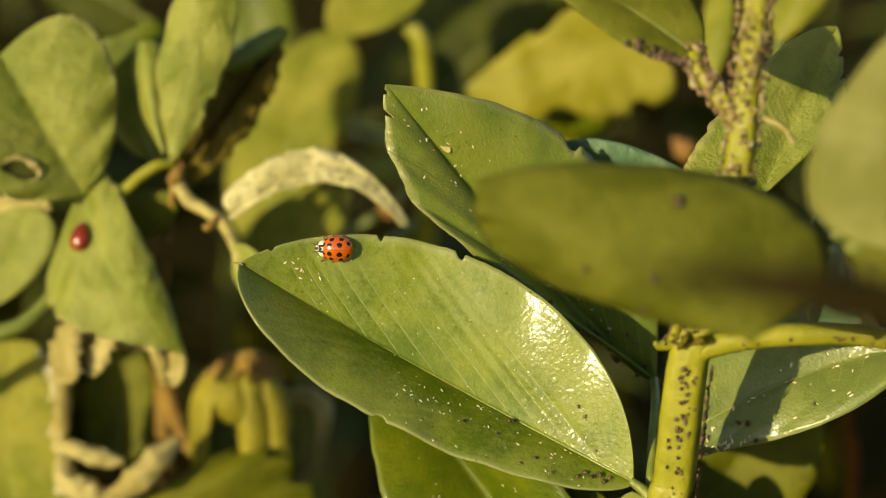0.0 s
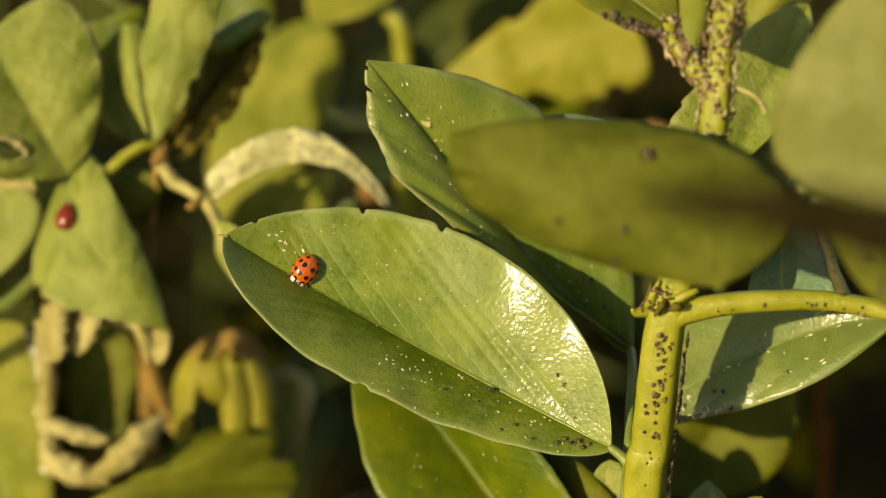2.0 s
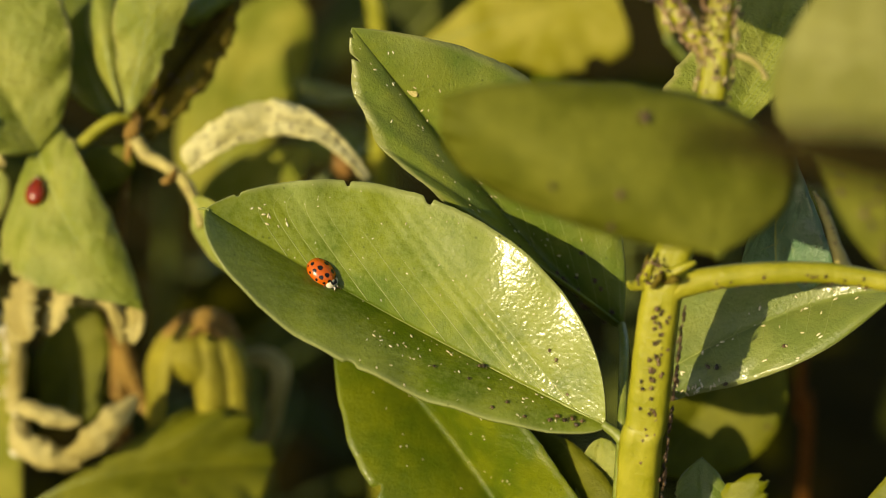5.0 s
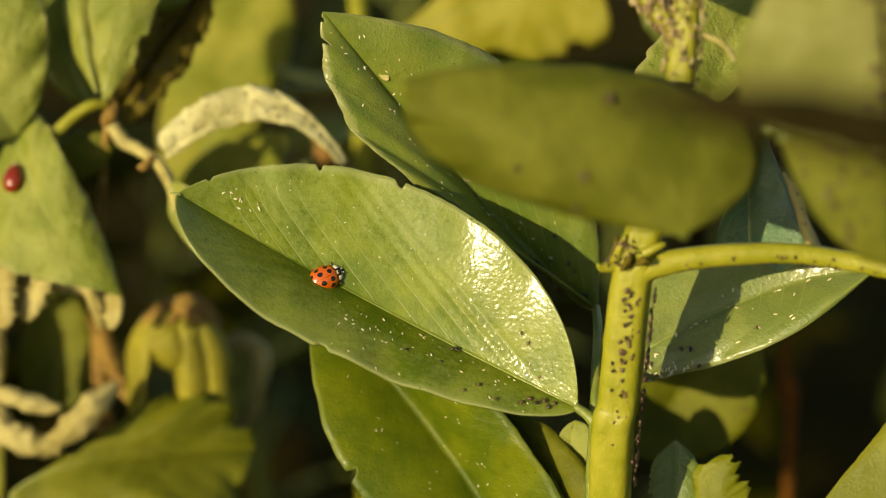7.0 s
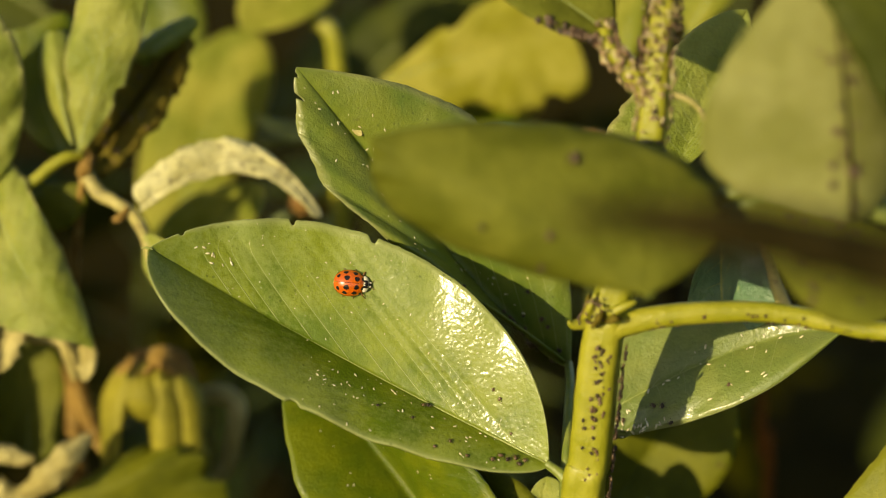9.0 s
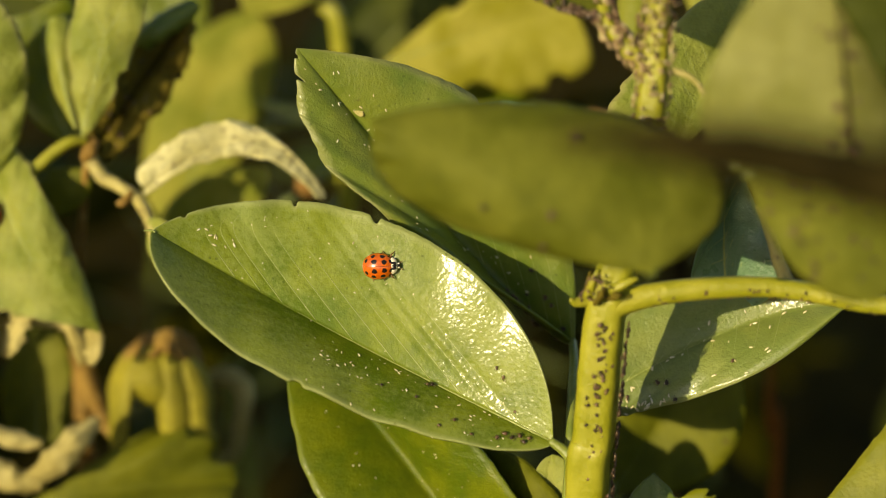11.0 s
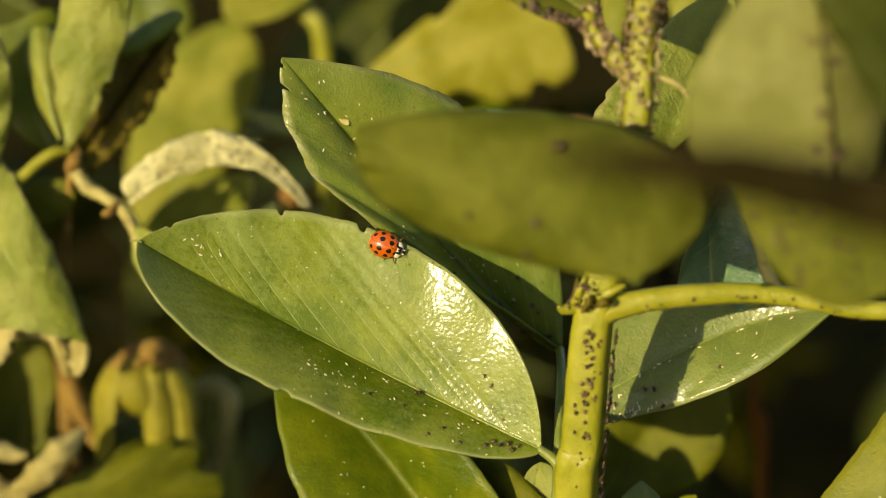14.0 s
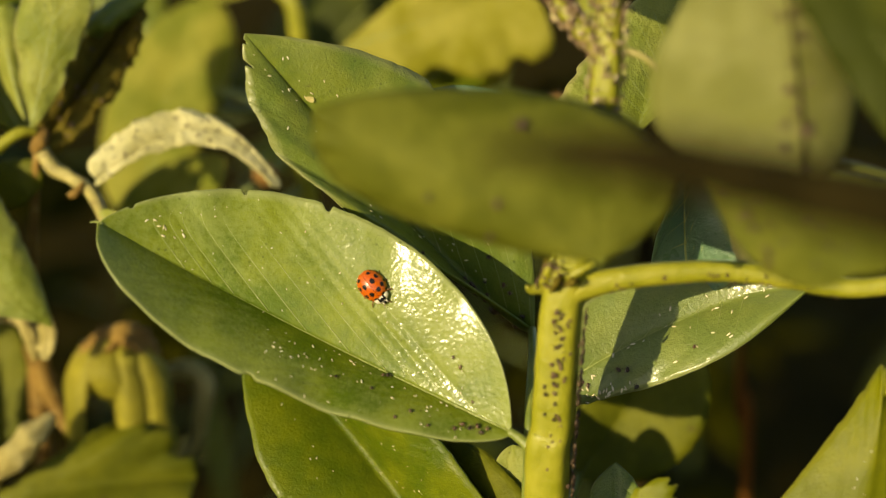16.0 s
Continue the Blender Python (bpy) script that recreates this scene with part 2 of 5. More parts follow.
# ---- building ----
def thing(name, p, label, category, group="", kind=""):
    ob = new(name)
    ob.empty_display_size = 0.01
    ob.location = W(p)
    return tagged(ob, label, category, group, kind)


def root_of(ob):
    while ob.parent:
        ob = ob.parent
    return ob


def part(name, shape, material, parent, label="", uv=None, smooth=True, kind=""):
    """One mesh under a thing or a part. shape: points in the camera-aligned frame, and faces."""
    points, faces = shape
    turn = np.array(VIEW_FRAME)
    points = np.asarray(points, float).reshape(-1, 3) * MM @ turn[:3, :3].T + turn[:3, 3]
    points = points - np.array(root_of(parent).location)
    mesh = bpy.data.meshes.new(name)
    mesh.from_pydata(points.tolist(), [], faces)
    mesh.materials.append(material)
    if smooth:
        mesh.shade_smooth()
    if uv is not None:
        layer = mesh.uv_layers.new(name="UVMap")
        loops = np.empty(len(mesh.loops), int)
        mesh.loops.foreach_get("vertex_index", loops)
        layer.data.foreach_set("uv", np.asarray(uv)[loops].ravel())
    ob = new(name, mesh)
    ob.parent = parent
    return tagged(ob, label, kind=kind)


def joined(shapes):
    points, faces, start = [], [], 0
    for p, f in shapes:
        points.append(np.asarray(p, float).reshape(-1, 3))
        faces += [tuple(i + start for i in face) for face in f]
        start += len(points[-1])
    return np.concatenate(points), faces


def unit(v):
    v = np.asarray(v, float)
    return v / (np.linalg.norm(v) + 1e-12)


def spline(knots, count):
    """A smooth line through the knots."""
    k = np.asarray(knots, float)
    k = np.concatenate([[2 * k[0] - k[1]], k, [2 * k[-1] - k[-2]]])
    out = []
    for t in np.linspace(0, len(k) - 3 - 1e-9, count):
        i = int(t)
        f = t - i
        a, b, c, d = k[i : i + 4]
        out.append(0.5 * (2 * b + (c - a) * f + (2 * a - 5 * b + 4 * c - d) * f**2 + (3 * b - a - 3 * c + d) * f**3))
    return np.array(out)


def tube(knots, radii, count=24, sides=10, square=0.0, rough=0.0, seed=0, closed=True, grain=0.35):
    """A tapering tube along a line, round or four-cornered."""
    line = spline(knots, count)
    r = np.interp(np.linspace(0, 1, count), np.linspace(0, 1, len(radii)), radii)
    tang = np.gradient(line, axis=0)
    points, side = [], None
    for i in range(count):
        t = unit(tang[i])
        if side is None:
            side = unit(np.cross(t, (0.3, 1, 0.2)))
        side = unit(side - t * (side @ t))
        up = np.cross(t, side)
        for j in range(sides):
            a = TAU * j / sides
            k = r[i] * (1 + square * (0.5 * math.cos(4 * a + math.pi) + 0.0))
            if rough:
                k *= 1 + rough * noise.noise((line[i][0] * grain + seed, line[i][2] * grain + 3 * math.cos(a), 3 * math.sin(a)))
            points.append(line[i] + k * (math.cos(a) * side + math.sin(a) * up))
    faces = [(i * sides + j, i * sides + (j + 1) % sides, (i + 1) * sides + (j + 1) % sides, (i + 1) * sides + j) for i in range(count - 1) for j in range(sides)]
    if closed:
        faces += [tuple(range(sides))[::-1], tuple(range((count - 1) * sides, count * sides))]
    return np.array(points), faces


def ball(centre, axes, rings=8, sides=12):
    """A stretched ball; axes: three vectors."""
    ax = np.asarray(axes, float)
    points, faces = [np.asarray(centre) + ax[2]], []
    for i in range(1, rings):
        for j in range(sides):
            a, b = math.pi * i / rings, TAU * j / sides
            points.append(np.asarray(centre) + math.sin(a) * (math.cos(b) * ax[0] + math.sin(b) * ax[1]) + math.cos(a) * ax[2])
    points.append(np.asarray(centre) - ax[2])
    for j in range(sides):
        k = (j + 1) % sides
        faces.append((0, 1 + j, 1 + k))
        for i in range(rings - 2):
            faces.append((1 + i * sides + j, 1 + (i + 1) * sides + j, 1 + (i + 1) * sides + k, 1 + i * sides + k))
        faces.append((1 + (rings - 2) * sides + j, len(points) - 1, 1 + (rings - 2) * sides + k))
    return np.array(points), faces


class Blade:
    """The surface of a leaf: a bent midrib from base to tip, and two halves that rise from it towards an edge point each.
    s runs along the midrib, u from -1 at the second edge over 0 at the midrib to 1 at the first."""

    def __init__(self, base, mid, tip, first, second, shape=((0.8, 0.8), (0.8, 0.7)), puff=(0.06, 0.06), wave=0.5, waves=7.0, nibble=0.02, bites=(), ribs=0.0, seed=1, hook=0.0, starts=None, slant=0.44):
        self.starts, self.slant = starts or [0.03 + 0.10 * k for k in range(8)], slant
        self.base, self.mid, self.tip = (np.asarray(v, float) for v in (base, mid, tip))
        self.bend = 2 * self.mid - (self.base + self.tip) / 2
        self.shape, self.puff, self.wave, self.waves = shape, puff, wave, waves
        self.nibble, self.bites, self.ribs, self.seed, self.hook = nibble, bites, ribs, seed, hook
        self.peaks = [a / (a + b) for a, b in shape]
        self.sides = [np.asarray(e, float) - self.rib(p) for e, p in zip((first, second), self.peaks)]
        self.length = np.linalg.norm(self.tip - self.base)
        along = self.tip - self.base
        self.norms = []
        for k, side in enumerate(self.sides):
            nrm = unit(np.cross(side, along)) * (1 if k == 0 else -1)
            self.norms.append(nrm if nrm[1] < 0 else -nrm)

    def rib(self, s):
        return (1 - s) ** 2 * self.base + 2 * s * (1 - s) * self.bend + s * s * self.tip

    def width(self, s, k):
        (a, b), p = self.shape[k], self.peaks[k]
        s = min(max(s, 0.0), 1.0)
        w = (s**a) * ((1 - s) ** b) / (p**a * (1 - p) ** b)
        w *= 1 + self.nibble * noise.noise((s * 17 + self.seed * 3.1, k * 5.0, self.seed)) + 0.5 * self.nibble * noise.noise((s * 60, k * 9.0, self.seed))
        return w

    def bitten(self, s, k):
        """How much of the edge is eaten away at s."""
        return sum(deep * math.exp(-(((s - at) / wide) ** 4)) for side, at, wide, deep in self.bites if side == k)

    def at(self, s, u):
        k = 0 if u >= 0 else 1
        v = abs(u)
        w = self.width(s, k)
        v *= 1 - self.bitten(s, k) * v**8
        side, nrm = self.sides[k], self.norms[k]
        size = np.linalg.norm(side)
        lift = self.puff[k] * 4 * v * (1 - v) * size * w
        lift += self.wave * v * v * noise.noise((s * self.waves + self.seed * 7.7, k * 3.3 + self.seed, v)) * min(1.0, 2.2 * w)
        if self.ribs:
            start = s - self.slant * v * self.width(s, k)
            near, which = min((abs(start - q), i) for i, q in enumerate(self.starts))
            groove = 0.6 + 0.5 * math.sin(5.1 * which + self.seed)
            groove *= math.exp(-((near / 0.012) ** 2)) + 0.8 * math.exp(-((near / 0.032) ** 2))
            fade = min(1, 5 * v) * min(1, 6 * (1 - v)) * (1 - 0.35 * v)
            lift -= (self.ribs if k == 0 else self.ribs * 0.45) * groove * fade * w
        bent = -self.hook * v**3 * size * w
        return self.rib(s) + side * w * v + nrm * (lift + bent)

    def normal(self, s, u):
        e = 0.004
        n = unit(np.cross(self.at(min(s + e, 1), u) - self.at(max(s - e, 0), u), self.at(s, u + e) - self.at(s, u - e)))
        return n if n[1] < 0 else -n

    def mesh(self, rows=48, cols=8, holes=()):
        ss = 0.5 - 0.5 * np.cos(np.linspace(0.0, math.pi, rows + 1))
        us = np.linspace(-1, 1, 2 * cols + 1)
        points = [self.at(s, u) for s in ss for u in us]
        uv = [(s, 0.5 + 0.5 * u) for s in ss for u in us]
        wide, faces = 2 * cols + 1, []
        for i in range(rows):
            for j in range(wide - 1):
                s, u = (ss[i] + ss[i + 1]) / 2, (us[j] + us[j + 1]) / 2
                if any(((s - a) / c) ** 2 + ((u - b) / d) ** 2 < 1 for a, b, c, d in holes):
                    continue
                faces.append((i * wide + j, i * wide + j + 1, (i + 1) * wide + j + 1, (i + 1) * wide + j))
        return (points, faces), uv


def leaf(parent, blade, material, label="", thick=0.35, rows=48, cols=8, holes=(), midrib=0.35, veins=0, name="leaf", vein_material=None, vein_sides=(1, -1), vein=0.09):
    shape, uv = blade.mesh(rows, cols, holes)
    ob = part(name, shape, material, parent, label, uv=uv)
    solid = ob.modifiers.new("thickness", "SOLIDIFY")
    solid.thickness, solid.offset = thick * MM, 0.0
    if midrib:
        line = [blade.at(s, 0.0) + 0.0 * blade.normal(s, 0.03) for s in np.linspace(0.0, 0.97, 9)]
        part("midrib", tube(line, (midrib, midrib * 0.8, midrib * 0.55, midrib * 0.25), 20, 7), vein_material or VEIN, ob)
    for k in range(min(veins, len(blade.starts))):
        for sign in vein_sides:
            s0 = blade.starts[k] + (0.02 if sign < 0 else 0.0)
            reach = 0.70 + 0.16 * math.sin(7.0 * k + blade.seed)
            line = []
            for v in np.linspace(0.02, reach, 10):
                s = s0
                for turn in range(4):
                    s = min(0.98, s0 + blade.slant * v * blade.width(s, 0 if sign > 0 else 1))
                line.append(blade.at(s, sign * v) + blade.normal(s, sign * v) * (thick * 0.5 - vein * 0.25))
            part("vein", tube(line, (vein * 1.2, vein, vein * 0.7, vein * 0.3), 18, 6), vein_material or VEIN, ob)
    return ob


# ---- the ground ----
def ground():
    n, size = 90, 60.0
    t = np.linspace(-1, 1, n + 1)
    t = np.sign(t) * np.abs(t) ** 3 * size
    points = [(x, y, 0.02 * noise.noise((x * 3.1, y * 3.1, 0)) + 0.012 * noise.noise((x * 11, y * 11, 5))) for y in t for x in t]
    mesh = bpy.data.meshes.new("ground")
    mesh.from_pydata(points, [], [(j * (n + 1) + i, j * (n + 1) + i + 1, (j + 1) * (n + 1) + i + 1, (j + 1) * (n + 1) + i) for j in range(n) for i in range(n)])
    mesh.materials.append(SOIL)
    mesh.shade_smooth()
    return tagged(new("ground", mesh), "crumbly soil, its colour darkened for the shade under the bean crop", "soil", kind="structure")


ground()
DOWN = np.array(VIEW_FRAME.to_3x3().inverted() @ Vector((0, 0, -1)))


def foot(p, lean=(0, 0, 0)):
    """Where a stem that goes straight down from p stands on the ground."""
    p = np.asarray(p, float)
    return p + DOWN * (W(p).z / MM + 12) + np.asarray(lean, float)


# ---- the plant with the ladybird ----
STEM_LOW, STEM_NODE = (30.7, -6.0, -25.5), (32.5, -13.0, -3.7)
plant = thing("bean_plant", foot(STEM_LOW), "broad bean plant with glossy folded leaves and an aphid-ridden yellow-green stem", "plant", "bean plants")
stem_line = [foot(STEM_LOW), np.asarray(STEM_LOW) + DOWN * 160, (29.6, 2.0, -46.2), STEM_LOW, STEM_NODE, (36.4, -19.0, 11.4), (38.8, -25.0, 27.0), (39.6, -29.0, 40.4), (40.4, -35.0, 55.8)]
stem = part("stem", tube(stem_line, (4.0, 4.1, 3.9, 3.75, 3.6, 2.9, 2.5, 2.2, 1.9), 140, 24, square=0.20, rough=0.04), STEM, plant, "square yellow-green bean stem")
part("stem_node", joined([
    tube([(29.3, -15.0, -2.0), (29.7, -17.0, 0.1), (30.7, -18.0, 2.4)], (1.2, 0.9, 0.25), 10, 8, rough=0.4),
    tube([(31.2, -15.0, -2.8), (33.8, -18.0, -0.7), (37.2, -19.0, 0.9)], (1.2, 1.0, 0.4), 10, 8, rough=0.4),
    tube([(29.2, -14.0, -2.8), (27.0, -15.0, -3.2), (26.1, -16.0, -2.6)], (1.2, 0.8, 0.3), 10, 8, rough=0.3)]), STEM, plant, "yellowish stipules at the stem node")
part("dead_bud", joined([
    tube([(30.1, -17.0, -3.5), (31.0, -19.0, -2.0), (31.9, -18.0, -0.7)], (0.4, 0.8, 0.2), 10, 8, rough=0.7, grain=0.8),
    tube([(32.2, -18.0, -2.7), (33.4, -20.0, -2.0), (34.8, -19.0, -2.0)], (0.3, 0.7, 0.2), 10, 8, rough=0.7, grain=0.8),
    tube([(28.8, -16.0, -1.0), (29.3, -17.0, 0.9), (29.6, -16.0, 2.2)], (0.4, 0.6, 0.2), 10, 8, rough=0.7, grain=0.8)]), DARK_BROWN, plant, "blackish shrivelled bud at the stem node")
part("petiole", tube([(32.0, -12.5, -6.6), (33.6, -14.0, -3.6), (38.4, -15.0, -2.2), (47.1, -16.0, -1.0), (58.6, -17.0, -0.7), (67.9, -18.0, -2.0), (78.8, -20.0, -3.9), (91.4, -22.0, -2.7)], (3.1, 2.8, 2.2, 2.0, 1.85, 1.75, 1.65, 1.55), 70, 14, square=0.14, rough=0.06), STEM, plant, "yellow-green leaf stalk")
part("side_branch", tube([(39.6, -26.0, 32.0), (36.4, -28.0, 36.8), (33.6, -28.0, 40.0), (31.4, -27.0, 43.0), (31.2, -25.5, 46.5)], (1.4, 1.6, 1.4, 1.3, 1.2), 30, 10, rough=0.2), STEM, plant)
part("tendril", tube([(42.0, -27.0, 34.9), (44.7, -28.0, 33.9), (46.5, -28.0, 32.3), (47.3, -28.0, 30.6)], (0.6, 0.5, 0.4, 0.5), 16, 7, rough=0.2), TWIG, plant)

MAIN = Blade((23.7, -3.0, -27.9), (-14.4, 5.0, -9.0), (-46.6, -3.0, 9.7), (-0.8, 3.0, 9.3), (-23.5, -8.0, -16.1), shape=((0.41, 0.90), (0.66, 0.44)),
             puff=(0.0, 0.05), wave=1.1, waves=9.0, nibble=0.010, ribs=0.17, seed=3, starts=[0.06, 0.125, 0.19, 0.265, 0.35, 0.455, 0.55, 0.64, 0.70, 0.77], slant=0.46,
             bites=((0, 0.912, 0.008, 0.09), (0, 0.612, 0.007, 0.05), (0, 0.405, 0.010, 0.05), (1, 0.565, 0.014, 0.05)))
main_leaf = leaf(plant, MAIN, GREEN, "glossy folded bean leaf with bite marks", 0.4, 420, 28, midrib=0.38, veins=10, vein_sides=(1,), vein=0.085)
part("leaf_tip_point", tube([(-46.1, -3.0, 9.4), (-47.1, -3.2, 9.8), (-48.1, -3.6, 9.7)], (0.4, 0.25, 0.08), 8, 6), VEIN, main_leaf)
part("leaf_stalk", tube([(23.1, -3.0, -27.6), (25.3, -3.2, -29.1), (26.8, -3.6, -30.6), (28.8, -4.0, -32.5)], (0.8, 1.1, 1.5), 12, 8), STEM_SHADE, plant)

BACK = Blade((29.0, 21.0, -11.4), (14.1, 20.0, 0.9), (-21.4, 2.0, 42.3), (18.3, 14.0, 28.2), (-13.2, 4.0, 18.2), shape=((0.98, 1.00), (0.52, 0.96)),
             puff=(0.08, 0.05), wave=1.6, waves=8.0, nibble=0.015, ribs=0.0, seed=8,
             bites=((1, 0.968, 0.008, 0.22), (1, 0.875, 0.010, 0.12), (0, 0.60, 0.02, 0.06)))
back_leaf = leaf(plant, BACK, GREEN_OLD, "bean leaf with a chewed edge, half in shade", 0.4, 240, 14, midrib=0.3, veins=7, vein=0.045, vein_sides=(1,))
part("leaf_stalk", tube([(28.8, 21.0, -11.1), (28.5, 13.0, -14.5), (27.3, 3.0, -22.0), (26.6, -1.0, -32.0), (26.2, 0.0, -44.0), (28.2, 3.0, -58.0)], (0.8, 0.9, 0.9, 0.9, 1.0, 1.3), 40, 8), STEM_SHADE, plant, "thin green leaf stalk running down beside the stem")

scar_n = BACK.normal(0.88, 0.16)
part("bite_scar", ball(BACK.at(0.88, 0.16) + scar_n * 0.2, ((0.5, 0.1, 0.5), (-0.9, 0.2, 0.9), scar_n * 0.12), 6, 10), SCRAP, back_leaf, "small tan bite scar")
LOW = Blade((18.3, 20.0, -67.8), (-0.6, 26.0, -36.3), (-25.9, 30.0, -9.0), (9.2, 11.0, -28.2), (-16.0, 16.0, -44.6), shape=((0.38, 0.12), (1.27, 1.05)), wave=0.8, ribs=0.16, seed=12,
            bites=((1, 0.585, 0.010, 0.10),))
leaf(plant, LOW, LUSH, "dull yellow-green bean leaf with pale veins", 0.4, 160, 12, midrib=0.25, veins=8, vein=0.035, vein_sides=(1,))
part("leaf_stalk", tube([(18.1, 20.0, -67.2), (23.4, 18.0, -66.0), (27.7, 14.0, -66.6), (30.0, 10.0, -70.0)], (0.9, 1.1, 1.6), 10, 8), STEM_SHADE, plant)

RIGHT = Blade((36.2, 13.0, -19.2), (60.6, 12.0, -7.5), (77.5, 4.0, -3.7), (43.3, 16.0, -3.0), (47.7, 10.0, -21.8), shape=((0.27, 1.15), (0.50, 0.27)), wave=0.6, seed=15, ribs=0.15)
leaf(plant, RIGHT, SEA, "bean leaf crossed by the stem's shadow", 0.4, 90, 12, midrib=0.3, veins=7, vein=0.05)
UPRIGHT = Blade((57.6, 16.0, -7.0), (56.3, 12.0, 13.7), (58.5, 4.0, 26.7), (65.6, 8.0, 1.3), (50.8, 12.0, 4.3), shape=((0.10, 1.50), (0.48, 0.10)), wave=0.6, seed=16, ribs=0.25)
leaf(plant, UPRIGHT, SKYLIT_SHADE, "bean leaf behind the stalk, skylit shade in its bluish colour", 0.4, 60, 10, midrib=0.5, veins=6)
part("leaf_stalk", tube([(57.6, 16.0, -6.8), (50.3, 28.0, -13.5), (39.7, 22.0, -22.2), (32.5, 0.0, -24.3)], (0.8, 0.9, 1.2), 12, 8), STEM_SHADE, plant)
part("stipule", tube([(62.6, -16.0, 0.1), (61.2, -16.0, 3.9), (59.4, -15.0, 9.7), (57.8, -14.0, 13.0)], (1.4, 1.0, 0.8, 0.2), 16, 8, rough=0.2), TWIG, plant)

TOP_RIGHT = Blade((47.3, 10.0, 23.5), (52.0, 14.0, 34.1), (61.8, 19.0, 55.4), (62.7, 15.0, 38.5), (32.7, 8.0, 28.3), shape=((0.15, 0.85), (0.15, 0.40)), wave=0.9, nibble=0.05, seed=19, bites=((0, 0.80, 0.02, 0.12), (0, 0.62, 0.015, 0.08)))
leaf(plant, TOP_RIGHT, GREEN_MATT, "pale bean leaf behind the aphid-covered stem", 0.4, 70, 10, midrib=0.3, veins=7, vein=0.05)
part("leaf_stalk", tube([(47.3, 10.0, 23.6), (46.0, 0.0, 17.5), (37.4, -16.0, 12.9)], (0.8, 0.9, 1.2), 10, 8), STEM_SHADE, plant)
TOP = Blade((32.0, -26.0, 44.6), (18.5, -24.0, 54.3), (3.2, -20.0, 62.3), (25.2, -22.0, 60.5), (18.3, -28.0, 47.6), shape=((0.7, 0.7), (0.6, 0.7)), wave=0.5, seed=21)
leaf(plant, TOP, UNDERSIDE, "bean leaf seen from below", 0.4, 50, 8)
TEAL = Blade((40.6, 20.0, 22.5), (24.2, 20.0, 27.5), (9.8, 18.0, 32.7), (24.8, 18.0, 32.3), (24.6, 22.0, 20.2), wave=0.5, seed=23)
leaf(plant, TEAL, SKYLIT_SHADE, "bean leaf with skylit shade in its bluish-green colour", 0.4, 40, 6)
part("leaf_stalk", tube([(40.1, 20.0, 24.7), (40.5, 5.0, 16.5), (37.3, -12.0, 8.1)], (0.8, 0.9, 1.2), 10, 8), STEM_SHADE, plant)
LOWER_RIGHT = Blade((39.5, 58.0, -42.5), (50.0, 58.0, -28.0), (59.0, 54.0, -11.0), (63.5, 54.0, -35.0), (44.0, 54.0, -19.0), shape=((0.6, 0.5), (0.7, 0.6)), wave=1.0, seed=25)
leaf(plant, LOWER_RIGHT, SPOTTED, "dull olive bean leaf low on the stem", 0.4, 60, 8, midrib=0.25)
RAGGED = Blade((40.8, 14.0, -63.3), (42.7, 14.0, -48.6), (43.1, 15.0, -35.4), (47.8, 14.0, -44.6), (38.2, 15.0, -44.6), shape=((0.5, 0.12), (0.5, 0.12)), wave=0.8, nibble=0.25, seed=27)
leaf(plant, RAGGED, GREEN_OLD, "small ragged bean leaf", 0.4, 90, 8)
CHEWED = Blade((46.6, -8.0, -58.6), (46.4, -9.0, -47.8), (45.4, -9.0, -37.3), (52.5, -9.5, -41.2), (43.6, -8.0, -43.5), shape=((0.5, 0.35), (0.5, 0.2)), wave=1.4, nibble=0.22, seed=29, bites=((0, 0.74, 0.05, 0.45), (0, 0.88, 0.03, 0.25)))
leaf(plant, CHEWED, LUSH_DEEP, "chewed pale leaf scrap", 0.4, 90, 8)
YOUNG = Blade((27.1, 12.0, -57.9), (24.2, 14.0, -45.7), (24.4, 15.0, -31.9), (29.2, 12.0, -43.0), (19.9, 15.0, -43.9), shape=((0.6, 0.4), (0.6, 0.4)), wave=0.6, seed=31)
leaf(plant, YOUNG, GREEN_MATT, "young bean leaf beside the stem", 0.4, 40, 6)
ROLLED = Blade((27.4, 10.0, -53.5), (21.1, 16.0, -43.9), (11.4, 24.0, -30.4), (22.8, 10.0, -40.6), (15.9, 18.0, -45.2), shape=((0.7, 0.7), (0.7, 0.7)), wave=0.9, hook=0.5, seed=33)
leaf(plant, ROLLED, SPOTTED, "rolled dull olive bean leaf", 0.4, 50, 8)
part("leaf_stalk", tube([(40.8, 14.0, -62.8), (34.6, 0.0, -60.0), (31.0, 4.0, -62.7)], (0.8, 0.9, 1.2), 10, 8), STEM_SHADE, plant)
part("leaf_stalk", tube([(46.6, -8.0, -58.2), (38.6, 0.0, -63.0), (31.2, 6.0, -65.6)], (0.8, 0.9, 1.2), 10, 8), STEM_SHADE, plant)
part("leaf_stalk", tube([(27.1, 12.0, -55.3), (27.9, 10.0, -59.7), (29.3, 6.0, -62.0)], (0.8, 0.9, 1.2), 10, 8), STEM_SHADE, plant)
part("leaf_stalk", tube([(39.7, 58.0, -42.2), (35.0, 34.0, -47.0), (30.2, 4.0, -52.6)], (0.8, 0.9, 1.2), 10, 8), STEM_SHADE, plant)
CORNER = Blade((64.6, -6.0, -46.2), (79.9, -8.0, -52.3), (85.8, -12.0, -17.9), (100.8, -6.0, -24.4), (81.0, -8.0, -24.7), shape=((1.00, 0.10), (0.95, 0.92)), wave=0.5, seed=35)
leaf(plant, CORNER, LUSH_DEEP, "bright yellow-green bean leaf", 0.4, 80, 12, midrib=0.25)
